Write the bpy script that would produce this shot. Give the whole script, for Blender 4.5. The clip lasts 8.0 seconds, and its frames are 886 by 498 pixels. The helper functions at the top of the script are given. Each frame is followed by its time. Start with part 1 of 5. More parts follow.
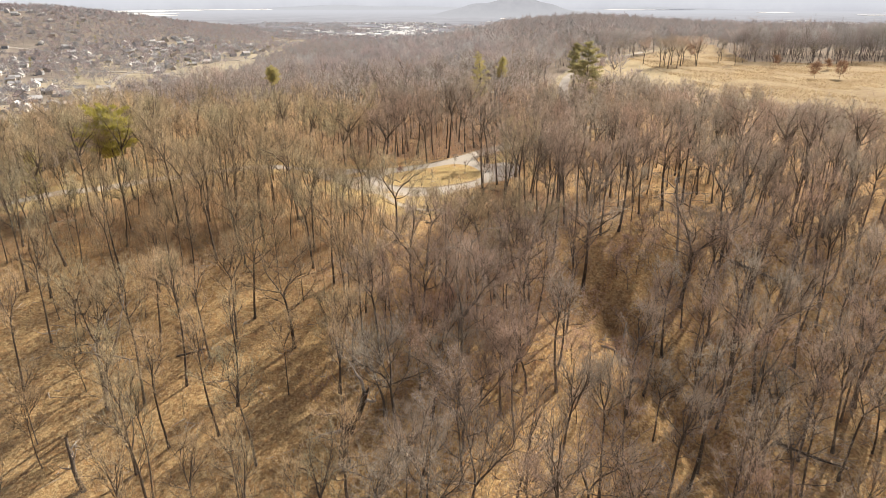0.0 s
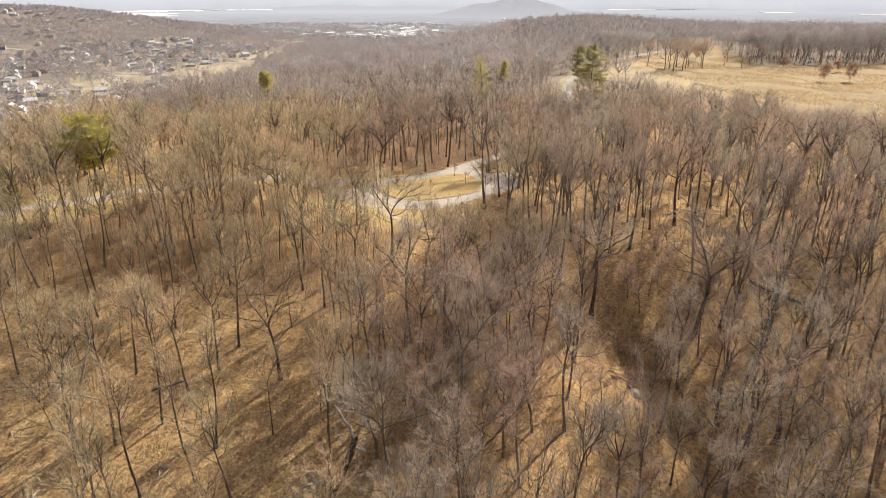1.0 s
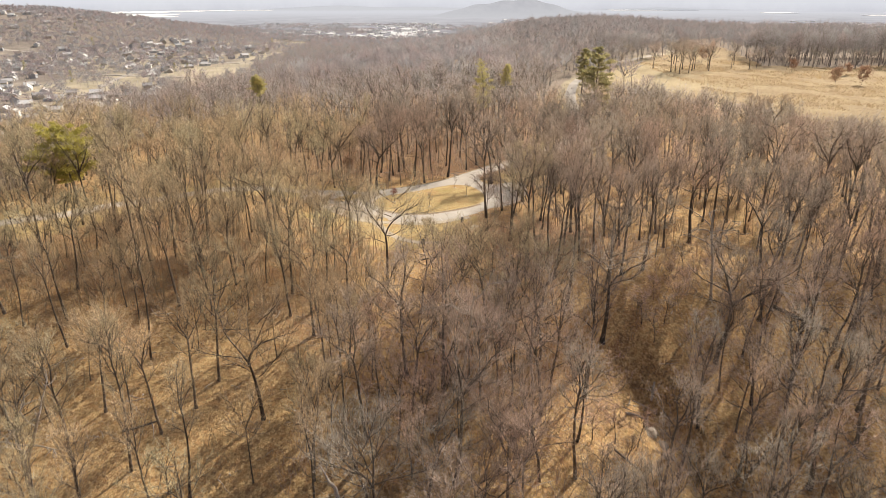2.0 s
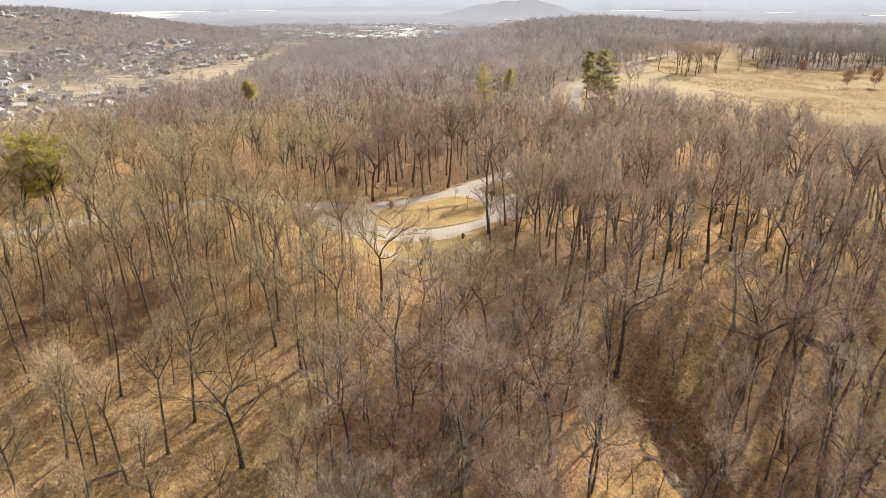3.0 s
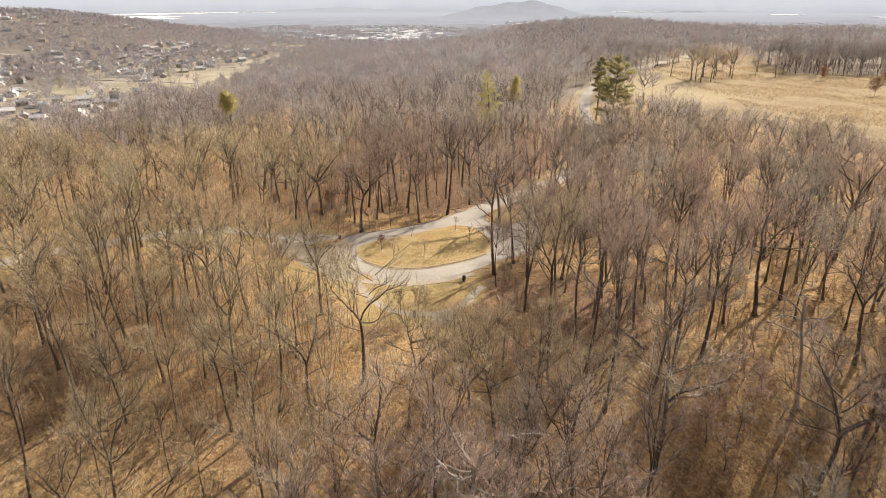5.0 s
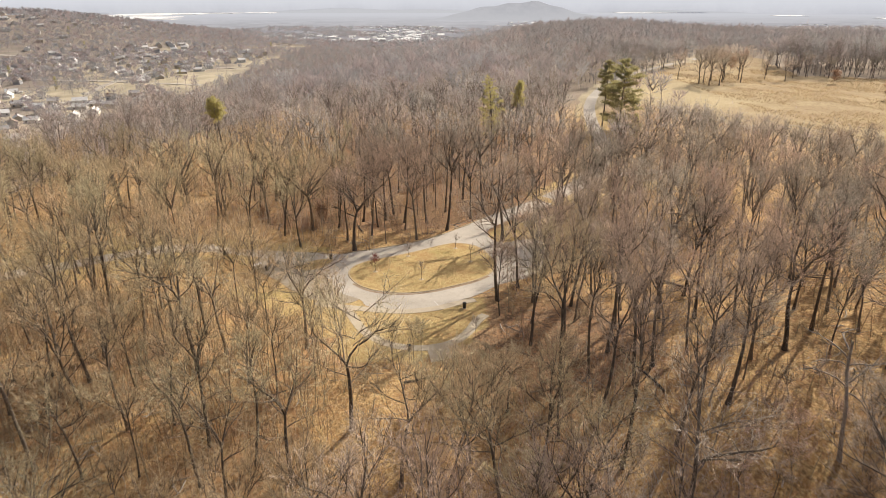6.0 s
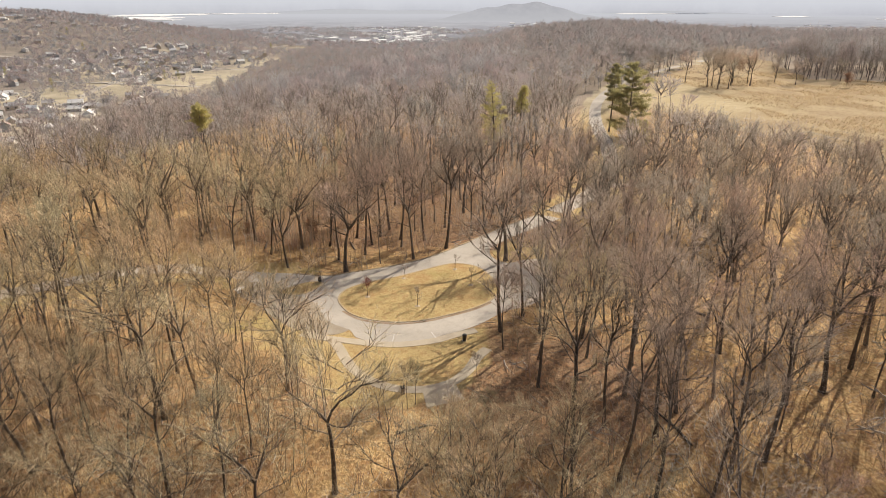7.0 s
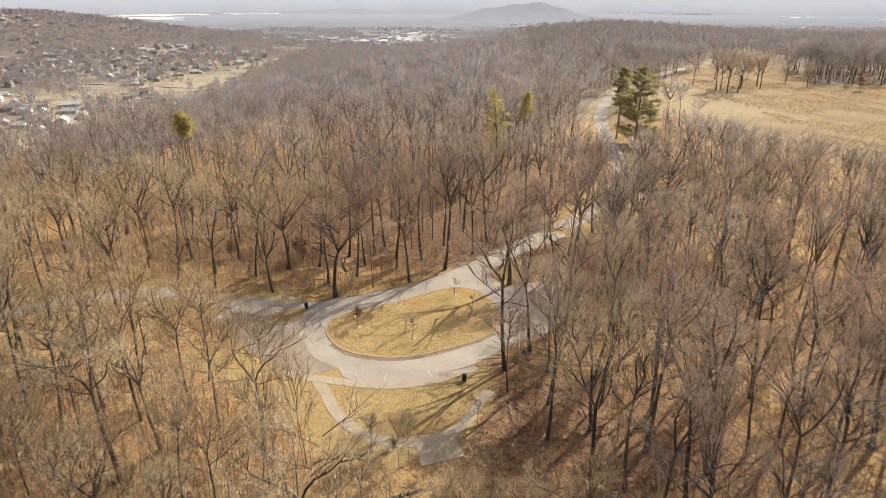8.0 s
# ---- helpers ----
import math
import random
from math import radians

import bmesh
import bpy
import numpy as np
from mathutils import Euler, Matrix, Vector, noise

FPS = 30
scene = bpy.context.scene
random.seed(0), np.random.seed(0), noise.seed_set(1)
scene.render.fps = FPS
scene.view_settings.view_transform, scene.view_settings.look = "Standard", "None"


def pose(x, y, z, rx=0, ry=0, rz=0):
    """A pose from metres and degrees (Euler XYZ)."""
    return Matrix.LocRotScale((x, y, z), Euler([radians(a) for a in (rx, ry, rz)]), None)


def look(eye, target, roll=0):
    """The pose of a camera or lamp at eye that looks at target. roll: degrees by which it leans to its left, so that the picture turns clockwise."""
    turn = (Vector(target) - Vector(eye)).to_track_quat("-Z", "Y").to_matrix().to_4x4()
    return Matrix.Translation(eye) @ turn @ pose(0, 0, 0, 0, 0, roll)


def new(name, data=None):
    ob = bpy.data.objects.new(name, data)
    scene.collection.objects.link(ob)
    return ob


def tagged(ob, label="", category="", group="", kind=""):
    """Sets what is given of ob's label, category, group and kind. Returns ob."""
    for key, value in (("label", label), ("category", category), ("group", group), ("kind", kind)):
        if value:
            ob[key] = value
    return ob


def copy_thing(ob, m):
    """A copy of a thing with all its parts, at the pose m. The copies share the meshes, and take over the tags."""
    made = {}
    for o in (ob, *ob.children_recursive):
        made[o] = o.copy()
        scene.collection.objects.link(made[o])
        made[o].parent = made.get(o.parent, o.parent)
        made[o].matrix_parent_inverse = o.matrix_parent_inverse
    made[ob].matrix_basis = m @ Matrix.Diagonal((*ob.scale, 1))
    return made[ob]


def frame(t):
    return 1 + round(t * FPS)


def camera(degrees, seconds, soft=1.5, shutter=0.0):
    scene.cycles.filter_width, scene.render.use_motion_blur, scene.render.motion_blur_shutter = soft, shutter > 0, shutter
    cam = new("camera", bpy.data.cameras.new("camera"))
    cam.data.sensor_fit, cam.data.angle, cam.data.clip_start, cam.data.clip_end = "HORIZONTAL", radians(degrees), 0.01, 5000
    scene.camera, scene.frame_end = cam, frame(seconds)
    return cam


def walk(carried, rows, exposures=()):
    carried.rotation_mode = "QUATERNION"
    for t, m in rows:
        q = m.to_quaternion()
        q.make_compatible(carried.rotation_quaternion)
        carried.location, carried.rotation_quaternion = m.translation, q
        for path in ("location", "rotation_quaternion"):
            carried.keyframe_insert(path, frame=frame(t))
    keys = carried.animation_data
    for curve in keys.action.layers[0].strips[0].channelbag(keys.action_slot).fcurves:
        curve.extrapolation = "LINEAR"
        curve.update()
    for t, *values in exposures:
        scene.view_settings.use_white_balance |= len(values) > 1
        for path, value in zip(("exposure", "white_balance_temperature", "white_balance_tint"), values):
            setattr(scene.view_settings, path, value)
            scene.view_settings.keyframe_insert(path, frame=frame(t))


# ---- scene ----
# ---------------------------------------------------------------- camera
cam = camera(69.4, 8.0, soft=0.4, shutter=0.5)
METRES, EYE, TILT, LEAN, TURN = 88.0, 51.3, -22.0, 0.0, 0.0
ROWS = [
    (0.0, 0.0, 0.0, 0.0, 0.0, 0.0, -0.0),
    (0.5, 0.0025, 0.0499, 0.0236, 0.04, -0.0, 0.0),
    (1.0, 0.0052, 0.1026, 0.047, 0.09, 0.0, -0.0),
    (1.5, 0.008, 0.1574, 0.0709, 0.15, 0.02, -0.01),
    (3.0, 0.0131, 0.3253, 0.141, 0.28, 0.06, -0.01),
    (3.5, 0.0154, 0.3849, 0.1643, 0.33, 0.09, -0.03),
    (4.0, 0.0178, 0.4443, 0.1883, 0.38, 0.12, -0.04),
    (4.5, 0.02, 0.5045, 0.2127, 0.43, 0.15, -0.06),
    (6.0, 0.0266, 0.6808, 0.2848, 0.6, 0.22, -0.19),
    (6.5, 0.029, 0.7409, 0.3087, 0.66, 0.25, -0.23),
    (7.0, 0.0315, 0.8017, 0.3324, 0.72, 0.28, -0.26),
    (7.5, 0.0337, 0.8624, 0.3567, 0.78, 0.29, -0.31),
    (8.0, 0.0356, 0.9235, 0.3816, 0.83, 0.3, -0.35),
]
EXPOSURE = 0.30
walk(cam, [(t, pose(0, 0, EYE, TILT, LEAN, TURN) @ pose(METRES * x, METRES * y, METRES * z, 90 + pitch, roll, yaw)) for t, x, y, z, yaw, pitch, roll in ROWS],
     [(0.0, EXPOSURE + 0.08), (4.0, EXPOSURE + 0.03), (6.0, EXPOSURE - 0.08), (8.0, EXPOSURE - 0.18)])

# ---------------------------------------------------------------- light
SUN_EL, SUN_AZ = radians(37), radians(40.5)          # azimuth from +y towards +x
world = bpy.data.worlds.new("sky")
scene.world = world
world.use_nodes = True
wn = world.node_tree.nodes
wn.clear()
sky = wn.new("ShaderNodeTexSky")
sky.sky_type, sky.sun_disc = "NISHITA", False
sky.sun_elevation, sky.sun_rotation = SUN_EL, SUN_AZ
sky.air_density, sky.dust_density, sky.ozone_density = 0.7, 4.0, 0.6
bg = wn.new("ShaderNodeBackground")
bg.inputs["Strength"].default_value = 0.085
wo = wn.new("ShaderNodeOutputWorld")
world.node_tree.links.new(sky.outputs[0], bg.inputs[0])
world.node_tree.links.new(bg.outputs[0], wo.inputs[0])
sun_data = bpy.data.lights.new("sun", "SUN")
sun_data.energy, sun_data.angle, sun_data.color = 5.0, radians(0.5), (1.0, 0.917, 0.795)
sun = new("sun", sun_data)
TO_SUN = Vector((math.sin(SUN_AZ) * math.cos(SUN_EL), math.cos(SUN_AZ) * math.cos(SUN_EL), math.sin(SUN_EL)))
sun.matrix_world = look(TO_SUN * 300, (0, 0, 0))

# ---------------------------------------------------------------- materials


class Mat:
    """A node material, with short ways to make its nodes."""

    def __init__(self, name, rough=0.9, spec=0.2):
        self.m = bpy.data.materials.new(name)
        self.m.use_nodes = True
        self.t = self.m.node_tree
        self.b = self.t.nodes["Principled BSDF"]
        self.b.inputs["Roughness"].default_value = rough
        self.b.inputs["Specular IOR Level"].default_value = spec

    def node(self, kind, **values):
        n = self.t.nodes.new(kind)
        for k, v in values.items():
            n.inputs[k].default_value = v
        return n

    def link(self, a, b):
        self.t.links.new(a, b)

    def where(self):
        return self.node("ShaderNodeNewGeometry").outputs["Position"]

    def noise(self, scale, detail=4.0, rough=0.6, vec=None, stretch=None):
        n = self.node("ShaderNodeTexNoise", Scale=scale, Detail=detail, Roughness=rough)
        v = vec or self.where()
        if stretch:
            mp = self.node("ShaderNodeMapping")
            mp.inputs["Scale"].default_value = stretch
            self.link(v, mp.inputs["Vector"])
            v = mp.outputs[0]
        self.link(v, n.inputs["Vector"])
        return n.outputs["Fac"]

    def ramp(self, fac, lo, hi, a=0.0, b=1.0):
        n = self.node("ShaderNodeMapRange")
        n.inputs["From Min"].default_value, n.inputs["From Max"].default_value = lo, hi
        n.inputs["To Min"].default_value, n.inputs["To Max"].default_value = a, b
        self.link(fac, n.inputs["Value"])
        return n.outputs[0]

    def mix(self, fac, a, b):
        n = self.t.nodes.new("ShaderNodeMix")
        n.data_type = "RGBA"
        self.put(n.inputs[0], fac)
        self.put(n.inputs[6], a)
        self.put(n.inputs[7], b)
        return n.outputs[2]

    def put(self, sock, v):
        if isinstance(v, tuple):
            sock.default_value = (*v, 1.0)
        elif isinstance(v, (int, float)):
            sock.default_value = v
        else:
            self.link(v, sock)

    def maths(self, op, a, b):
        n = self.t.nodes.new("ShaderNodeMath")
        n.operation = op
        self.put(n.inputs[0], a)
        self.put(n.inputs[1], b)
        return n.outputs[0]

    def colour(self, c):
        self.put(self.b.inputs["Base Color"], c)
        return self

    def bump(self, fac, strength, dist):
        n = self.node("ShaderNodeBump", Strength=strength, Distance=dist)
        self.link(fac, n.inputs["Height"])
        self.link(n.outputs[0], self.b.inputs["Normal"])
        return self


def two_tone(name, a, b, scale, fine, rough=0.9, bump=0.0, dist=0.02, spec=0.2):
    m = Mat(name, rough, spec)
    f = m.maths("ADD", m.maths("MULTIPLY", m.noise(scale), 0.6), m.maths("MULTIPLY", m.noise(fine, 5.0, 0.7), 0.4))
    m.colour(m.mix(m.ramp(f, 0.36, 0.64), a, b))
    if bump:
        m.bump(m.noise(fine, 5.0, 0.7), bump, dist)
    return m.m


def ground_material():
    m = Mat("leaf_litter_and_grass", 0.95, 0.1)
    att = m.t.nodes.new("ShaderNodeAttribute")
    att.attribute_name = "cover"
    sep = m.t.nodes.new("ShaderNodeSeparateColor")
    m.link(att.outputs["Color"], sep.inputs[0])
    lawn, meadow, rust = sep.outputs[0], sep.outputs[1], sep.outputs[2]
    big, mid, fine = m.noise(0.045, 5.0), m.noise(0.35, 6.0, 0.65), m.noise(2.6, 6.0, 0.75)
    vor = m.node("ShaderNodeTexVoronoi", Scale=1.9, Randomness=1.0)
    m.link(m.where(), vor.inputs["Vector"])
    leafsep = m.t.nodes.new("ShaderNodeSeparateColor")
    m.link(vor.outputs["Color"], leafsep.inputs[0])
    tan = m.mix(m.ramp(mid, 0.38, 0.62), (0.57, 0.375, 0.17), (0.39, 0.235, 0.105))
    tan = m.mix(m.ramp(fine, 0.47, 0.60), tan, (0.74, 0.535, 0.275))
    tan = m.mix(m.ramp(fine, 0.45, 0.34), tan, (0.22, 0.135, 0.07))
    tan = m.mix(m.ramp(leafsep.outputs[0], 0.62, 0.75, 0.0, 0.5), tan, (0.48, 0.268, 0.115))
    tan = m.mix(m.ramp(leafsep.outputs[2], 0.72, 0.82, 0.0, 0.5), tan, (0.20, 0.12, 0.065))
    red = m.mix(m.ramp(fine, 0.40, 0.60), (0.21, 0.128, 0.076), (0.45, 0.30, 0.175))
    red = m.mix(m.ramp(leafsep.outputs[1], 0.60, 0.75, 0.0, 0.5), red, (0.12, 0.075, 0.05))
    red = m.mix(m.ramp(leafsep.outputs[0], 0.66, 0.78, 0.0, 0.6), red, (0.46, 0.255, 0.13))
    f = m.ramp(m.maths("ADD", m.maths("MULTIPLY", big, 0.55), m.maths("ADD", m.maths("MULTIPLY", mid, 0.35), m.maths("MULTIPLY", rust, 0.36))), 0.50, 0.74)
    floor = m.mix(f, tan, red)
    turf = m.mix(m.ramp(mid, 0.35, 0.68), (0.54, 0.395, 0.18), (0.44, 0.315, 0.135))
    turf = m.mix(m.ramp(fine, 0.46, 0.62), turf, (0.58, 0.44, 0.215))
    field = m.mix(m.ramp(m.noise(0.06, 6.0, 0.7), 0.38, 0.62), (0.47, 0.365, 0.21), (0.36, 0.26, 0.15))
    field = m.mix(m.ramp(fine, 0.45, 0.7), field, (0.40, 0.30, 0.175))
    turf = m.mix(m.ramp(leafsep.outputs[0], 0.70, 0.85, 0.0, 0.5), turf, (0.40, 0.24, 0.11))
    turf = m.mix(m.ramp(m.noise(0.11, 5.0, 0.7), 0.52, 0.68, 0.0, 0.6), turf, (0.44, 0.25, 0.11))
    turf = m.mix(m.ramp(m.noise(0.085, 3.0, 0.5, None, (1.0, 1.0, 3.0)), 0.42, 0.30, 0.0, 0.45), turf, (0.36, 0.325, 0.11))
    field = m.mix(m.ramp(m.noise(0.5, 5.0, 0.7), 0.52, 0.66), field, (0.29, 0.20, 0.115))
    east = m.t.nodes.new("ShaderNodeSeparateXYZ")
    m.link(m.where(), east.inputs[0])
    pale = m.ramp(m.maths("ADD", east.outputs["X"], m.maths("MULTIPLY", m.noise(0.03, 4.0), 60.0)), 190.0, 165.0)
    pale = m.maths("MULTIPLY", pale, m.ramp(east.outputs["Y"], 335.0, 375.0))
    field = m.mix(pale, field, m.mix(m.ramp(mid, 0.35, 0.65), (0.53, 0.43, 0.265), (0.44, 0.345, 0.20)))
    # Far woodland floor, greyed further to paint in the haze of distance.
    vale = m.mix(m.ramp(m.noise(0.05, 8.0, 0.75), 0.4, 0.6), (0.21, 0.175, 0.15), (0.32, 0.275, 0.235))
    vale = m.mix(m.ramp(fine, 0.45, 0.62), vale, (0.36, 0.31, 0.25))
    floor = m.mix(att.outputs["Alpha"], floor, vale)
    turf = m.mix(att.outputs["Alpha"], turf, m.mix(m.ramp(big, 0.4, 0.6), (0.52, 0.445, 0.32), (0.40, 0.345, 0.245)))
    edge = m.maths("MULTIPLY", m.maths("SUBTRACT", mid, 0.5), 0.9)
    col = m.mix(m.ramp(m.maths("ADD", lawn, edge), 0.35, 0.65), floor, turf)
    col = m.mix(m.ramp(m.maths("ADD", meadow, edge), 0.35, 0.65), col, field)
    m.colour(col)
    m.bump(fine, 0.9, 0.25)
    return m.m


def tree_tone(m):
    """A value from 0 to 1 that differs from tree to tree."""
    att = m.t.nodes.new("ShaderNodeAttribute")
    att.attribute_name = "tone"
    info = m.t.nodes.new("ShaderNodeObjectInfo")
    return m.maths("FRACT", m.maths("ADD", att.outputs["Fac"], info.outputs["Random"]), 0.0)


def bark_material(name, dark, light, ridge):
    m = Mat(name, 0.9, 0.15)
    v = m.where()
    g = m.noise(1.0, 6.0, 0.7, v, (9.0, 9.0, 1.2))
    base = m.mix(tree_tone(m), dark, light)
    base = m.mix(m.ramp(g, 0.45, 0.75), base, ridge)
    m.colour(base)
    m.bump(g, 0.8, 0.05)
    return m.m


def scatter_through(m, share):
    """Thin round twigs and leaves send light on as well as back."""
    thin = m.t.nodes.new("ShaderNodeBsdfTranslucent")
    m.link(m.b.inputs["Base Color"].links[0].from_socket, thin.inputs["Color"])
    mx = m.t.nodes.new("ShaderNodeMixShader")
    mx.inputs[0].default_value = share
    m.link(m.b.outputs[0], mx.inputs[1])
    m.link(thin.outputs[0], mx.inputs[2])
    m.link(mx.outputs[0], m.t.nodes["Material Output"].inputs["Surface"])


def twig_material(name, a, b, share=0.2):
    m = Mat(name, 0.75, 0.25)
    v = m.where()
    tone = tree_tone(m)
    f = m.maths("ADD", m.maths("MULTIPLY", tone, 0.75), m.maths("MULTIPLY", m.noise(1.3, 3.0, 0.6, v), 0.25))
    ruddy = [tuple(c * k for c, k in zip(col, (1.06, 0.97, 0.95))) for col in (a, b)]
    plain = [tuple(c * k for c, k in zip(col, (0.92, 1.03, 1.05))) for col in (a, b)]
    m.colour(m.mix(m.maths("FRACT", m.maths("MULTIPLY", tone, 7.3), 0.0), m.mix(f, *plain), m.mix(f, *ruddy)))
    scatter_through(m, share)
    return m.m


def leaf_material(name, a, b):
    """Thin leaves or needles, which let some light through."""
    m = Mat(name, 0.7, 0.2)
    v = m.where()
    c = m.mix(m.ramp(m.maths("ADD", m.maths("MULTIPLY", m.noise(0.5, 3.0, 0.6, v), 0.6), m.maths("MULTIPLY", m.noise(3.0, 3.0, 0.6, v), 0.4)), 0.38, 0.62), a, b)
    m.colour(c)
    scatter_through(m, 0.62)
    return m.m


def asphalt_material():
    m = Mat("worn_grey_asphalt", 0.85, 0.3)
    fine, mid, big = m.noise(9.0, 5.0, 0.8), m.noise(0.6, 6.0, 0.7), m.noise(0.09, 4.0)
    c = m.mix(m.ramp(big, 0.35, 0.65), (0.39, 0.345, 0.29), (0.52, 0.465, 0.395))
    c = m.mix(m.ramp(mid, 0.5, 0.78), c, (0.38, 0.325, 0.26))
    c = m.mix(m.ramp(fine, 0.5, 0.8), c, (0.64, 0.57, 0.47))
    crack = m.node("ShaderNodeTexVoronoi", Scale=0.22)
    crack.feature = "DISTANCE_TO_EDGE"
    warp = m.node("ShaderNodeTexNoise", Scale=0.8, Detail=5.0)
    m.link(m.where(), warp.inputs["Vector"])
    add = m.t.nodes.new("ShaderNodeVectorMath")
    add.operation = "ADD"
    m.link(m.where(), add.inputs[0])
    m.link(warp.outputs["Color"], add.inputs[1])
    m.link(add.outputs[0], crack.inputs["Vector"])
    c = m.mix(m.ramp(crack.outputs["Distance"], 0.0, 0.010, 0.18, 0.0), c, (0.12, 0.11, 0.10))
    m.colour(c)
    m.bump(fine, 0.4, 0.01)
    return m.m


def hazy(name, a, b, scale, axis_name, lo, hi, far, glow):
    """Far distance, kilometres of bright winter air painted in as glow: paler with distance or height."""
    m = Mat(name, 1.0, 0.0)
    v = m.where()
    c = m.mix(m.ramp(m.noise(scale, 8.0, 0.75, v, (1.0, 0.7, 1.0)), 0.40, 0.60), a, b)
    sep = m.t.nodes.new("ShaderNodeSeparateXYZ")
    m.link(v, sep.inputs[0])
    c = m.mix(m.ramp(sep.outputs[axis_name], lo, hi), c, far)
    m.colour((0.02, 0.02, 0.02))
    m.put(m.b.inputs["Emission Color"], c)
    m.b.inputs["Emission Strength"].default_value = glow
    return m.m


GROUND = ground_material()
BARK = bark_material("bark", (0.065, 0.051, 0.040), (0.185, 0.149, 0.115), (0.29, 0.24, 0.19))
BOUGH = bark_material("bough_bark", (0.085, 0.067, 0.052), (0.22, 0.176, 0.135), (0.32, 0.26, 0.20))
# Stem colour darkened to paint in the gully's deep shade.
SHADE_STEM = bark_material("shade_dark_stems", (0.055, 0.044, 0.035), (0.11, 0.087, 0.068), (0.16, 0.125, 0.10))
TAN_TWIG = twig_material("straw_tan_twigs", (0.42, 0.33, 0.205), (0.84, 0.685, 0.45))
TWIG = twig_material("grey_brown_twigs", (0.31, 0.243, 0.192), (0.79, 0.65, 0.525))
# Haze of distance is painted into the back, far and grove colours below.
BACK_TWIG = twig_material("haze_paled_back_twigs", (0.46, 0.395, 0.352), (0.84, 0.752, 0.685), 0.32)
TWIG_FAR = twig_material("haze_tinted_far_branches", (0.35, 0.31, 0.305), (0.61, 0.55, 0.54), 0.42)
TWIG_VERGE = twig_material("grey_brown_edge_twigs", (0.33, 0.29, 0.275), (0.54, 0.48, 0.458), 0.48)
GROVE_TWIG = twig_material("haze_tinted_grove_branches", (0.31, 0.288, 0.288), (0.35, 0.325, 0.325), 0.68)
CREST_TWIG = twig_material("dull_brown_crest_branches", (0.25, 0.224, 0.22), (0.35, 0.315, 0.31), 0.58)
FAR_BARK = bark_material("haze_paled_far_bark", (0.17, 0.142, 0.125), (0.28, 0.238, 0.21), (0.36, 0.305, 0.26))
THICKET = twig_material("red_brown_thicket_stems", (0.41, 0.28, 0.215), (0.56, 0.41, 0.32))
RUDDY = twig_material("ruddy_budding_twigs", (0.48, 0.34, 0.275), (0.80, 0.62, 0.505))
# Valley and ridge twigs hold distance haze in their pale, greyed colour.
VALLEY_TWIG = twig_material("haze_tinted_valley_branches", (0.335, 0.297, 0.297), (0.43, 0.39, 0.39), 0.58)
RIDGE_TWIG = twig_material("haze_tinted_ridge_branches", (0.31, 0.276, 0.268), (0.42, 0.375, 0.362), 0.58)
BRUSH = twig_material("tan_brush_stems", (0.36, 0.26, 0.16), (0.46, 0.35, 0.23))
RUST_LEAF = leaf_material("dry_rust_leaves", (0.29, 0.165, 0.105), (0.37, 0.235, 0.155))
RED_TWIG = twig_material("dark_red_buds", (0.22, 0.05, 0.04), (0.30, 0.09, 0.06))
NEEDLE_OLIVE = leaf_material("olive_yellow_needles", (0.66, 0.585, 0.27), (0.50, 0.45, 0.20))
NEEDLE_GOLD = leaf_material("yellow_green_needles", (0.62, 0.55, 0.16), (0.42, 0.38, 0.11))
NEEDLE_DARK = leaf_material("dark_olive_needles", (0.50, 0.45, 0.23), (0.36, 0.33, 0.165))
DEADWOOD = two_tone("bleached_dead_wood", (0.52, 0.465, 0.395), (0.33, 0.275, 0.225), 0.9, 6.0, 0.85, 0.6, 0.03)
ASPHALT = asphalt_material()
CONCRETE = two_tone("pale_concrete", (0.55, 0.47, 0.355), (0.44, 0.365, 0.27), 0.35, 5.0, 0.9, 0.3, 0.01)
KERB = two_tone("weathered_kerb_concrete", (0.54, 0.425, 0.27), (0.40, 0.30, 0.185), 0.8, 6.0, 0.9, 0.3, 0.01)
LEAF_DRIFT = two_tone("dry_brown_leaf_drift", (0.40, 0.30, 0.20), (0.22, 0.145, 0.09), 0.9, 6.0, 0.95, 0.6, 0.02)
PAINT = two_tone("worn_white_paint", (0.78, 0.77, 0.74), (0.55, 0.53, 0.50), 1.5, 12.0, 0.7)
GRAVEL = two_tone("pale_gravel", (0.42, 0.36, 0.28), (0.31, 0.255, 0.185), 0.5, 7.0, 0.95, 0.6, 0.02)
BLACK_METAL = two_tone("black_painted_metal", (0.02, 0.02, 0.02), (0.045, 0.042, 0.04), 1.0, 9.0, 0.5, 0.1, 0.005, 0.5)
TIMBER = two_tone("brown_stained_timber", (0.13, 0.085, 0.055), (0.21, 0.145, 0.095), 2.0, 14.0, 0.8, 0.4, 0.01)
ROCK = two_tone("grey_lichened_rock", (0.36, 0.31, 0.25), (0.22, 0.185, 0.145), 0.8, 5.0, 0.9, 0.8, 0.08)
MULCH = two_tone("pale_wood_chips", (0.60, 0.50, 0.36), (0.40, 0.30, 0.19), 2.0, 9.0, 0.95, 0.7, 0.03)
WALLS = [two_tone("white_siding", (0.74, 0.72, 0.68), (0.66, 0.63, 0.58), 0.3, 3.0), two_tone("brick_walls", (0.30, 0.17, 0.12), (0.24, 0.135, 0.10), 0.4, 4.0),
         two_tone("beige_siding", (0.55, 0.48, 0.38), (0.48, 0.42, 0.34), 0.3, 3.0), two_tone("grey_siding", (0.42, 0.42, 0.42), (0.34, 0.34, 0.35), 0.3, 3.0)]
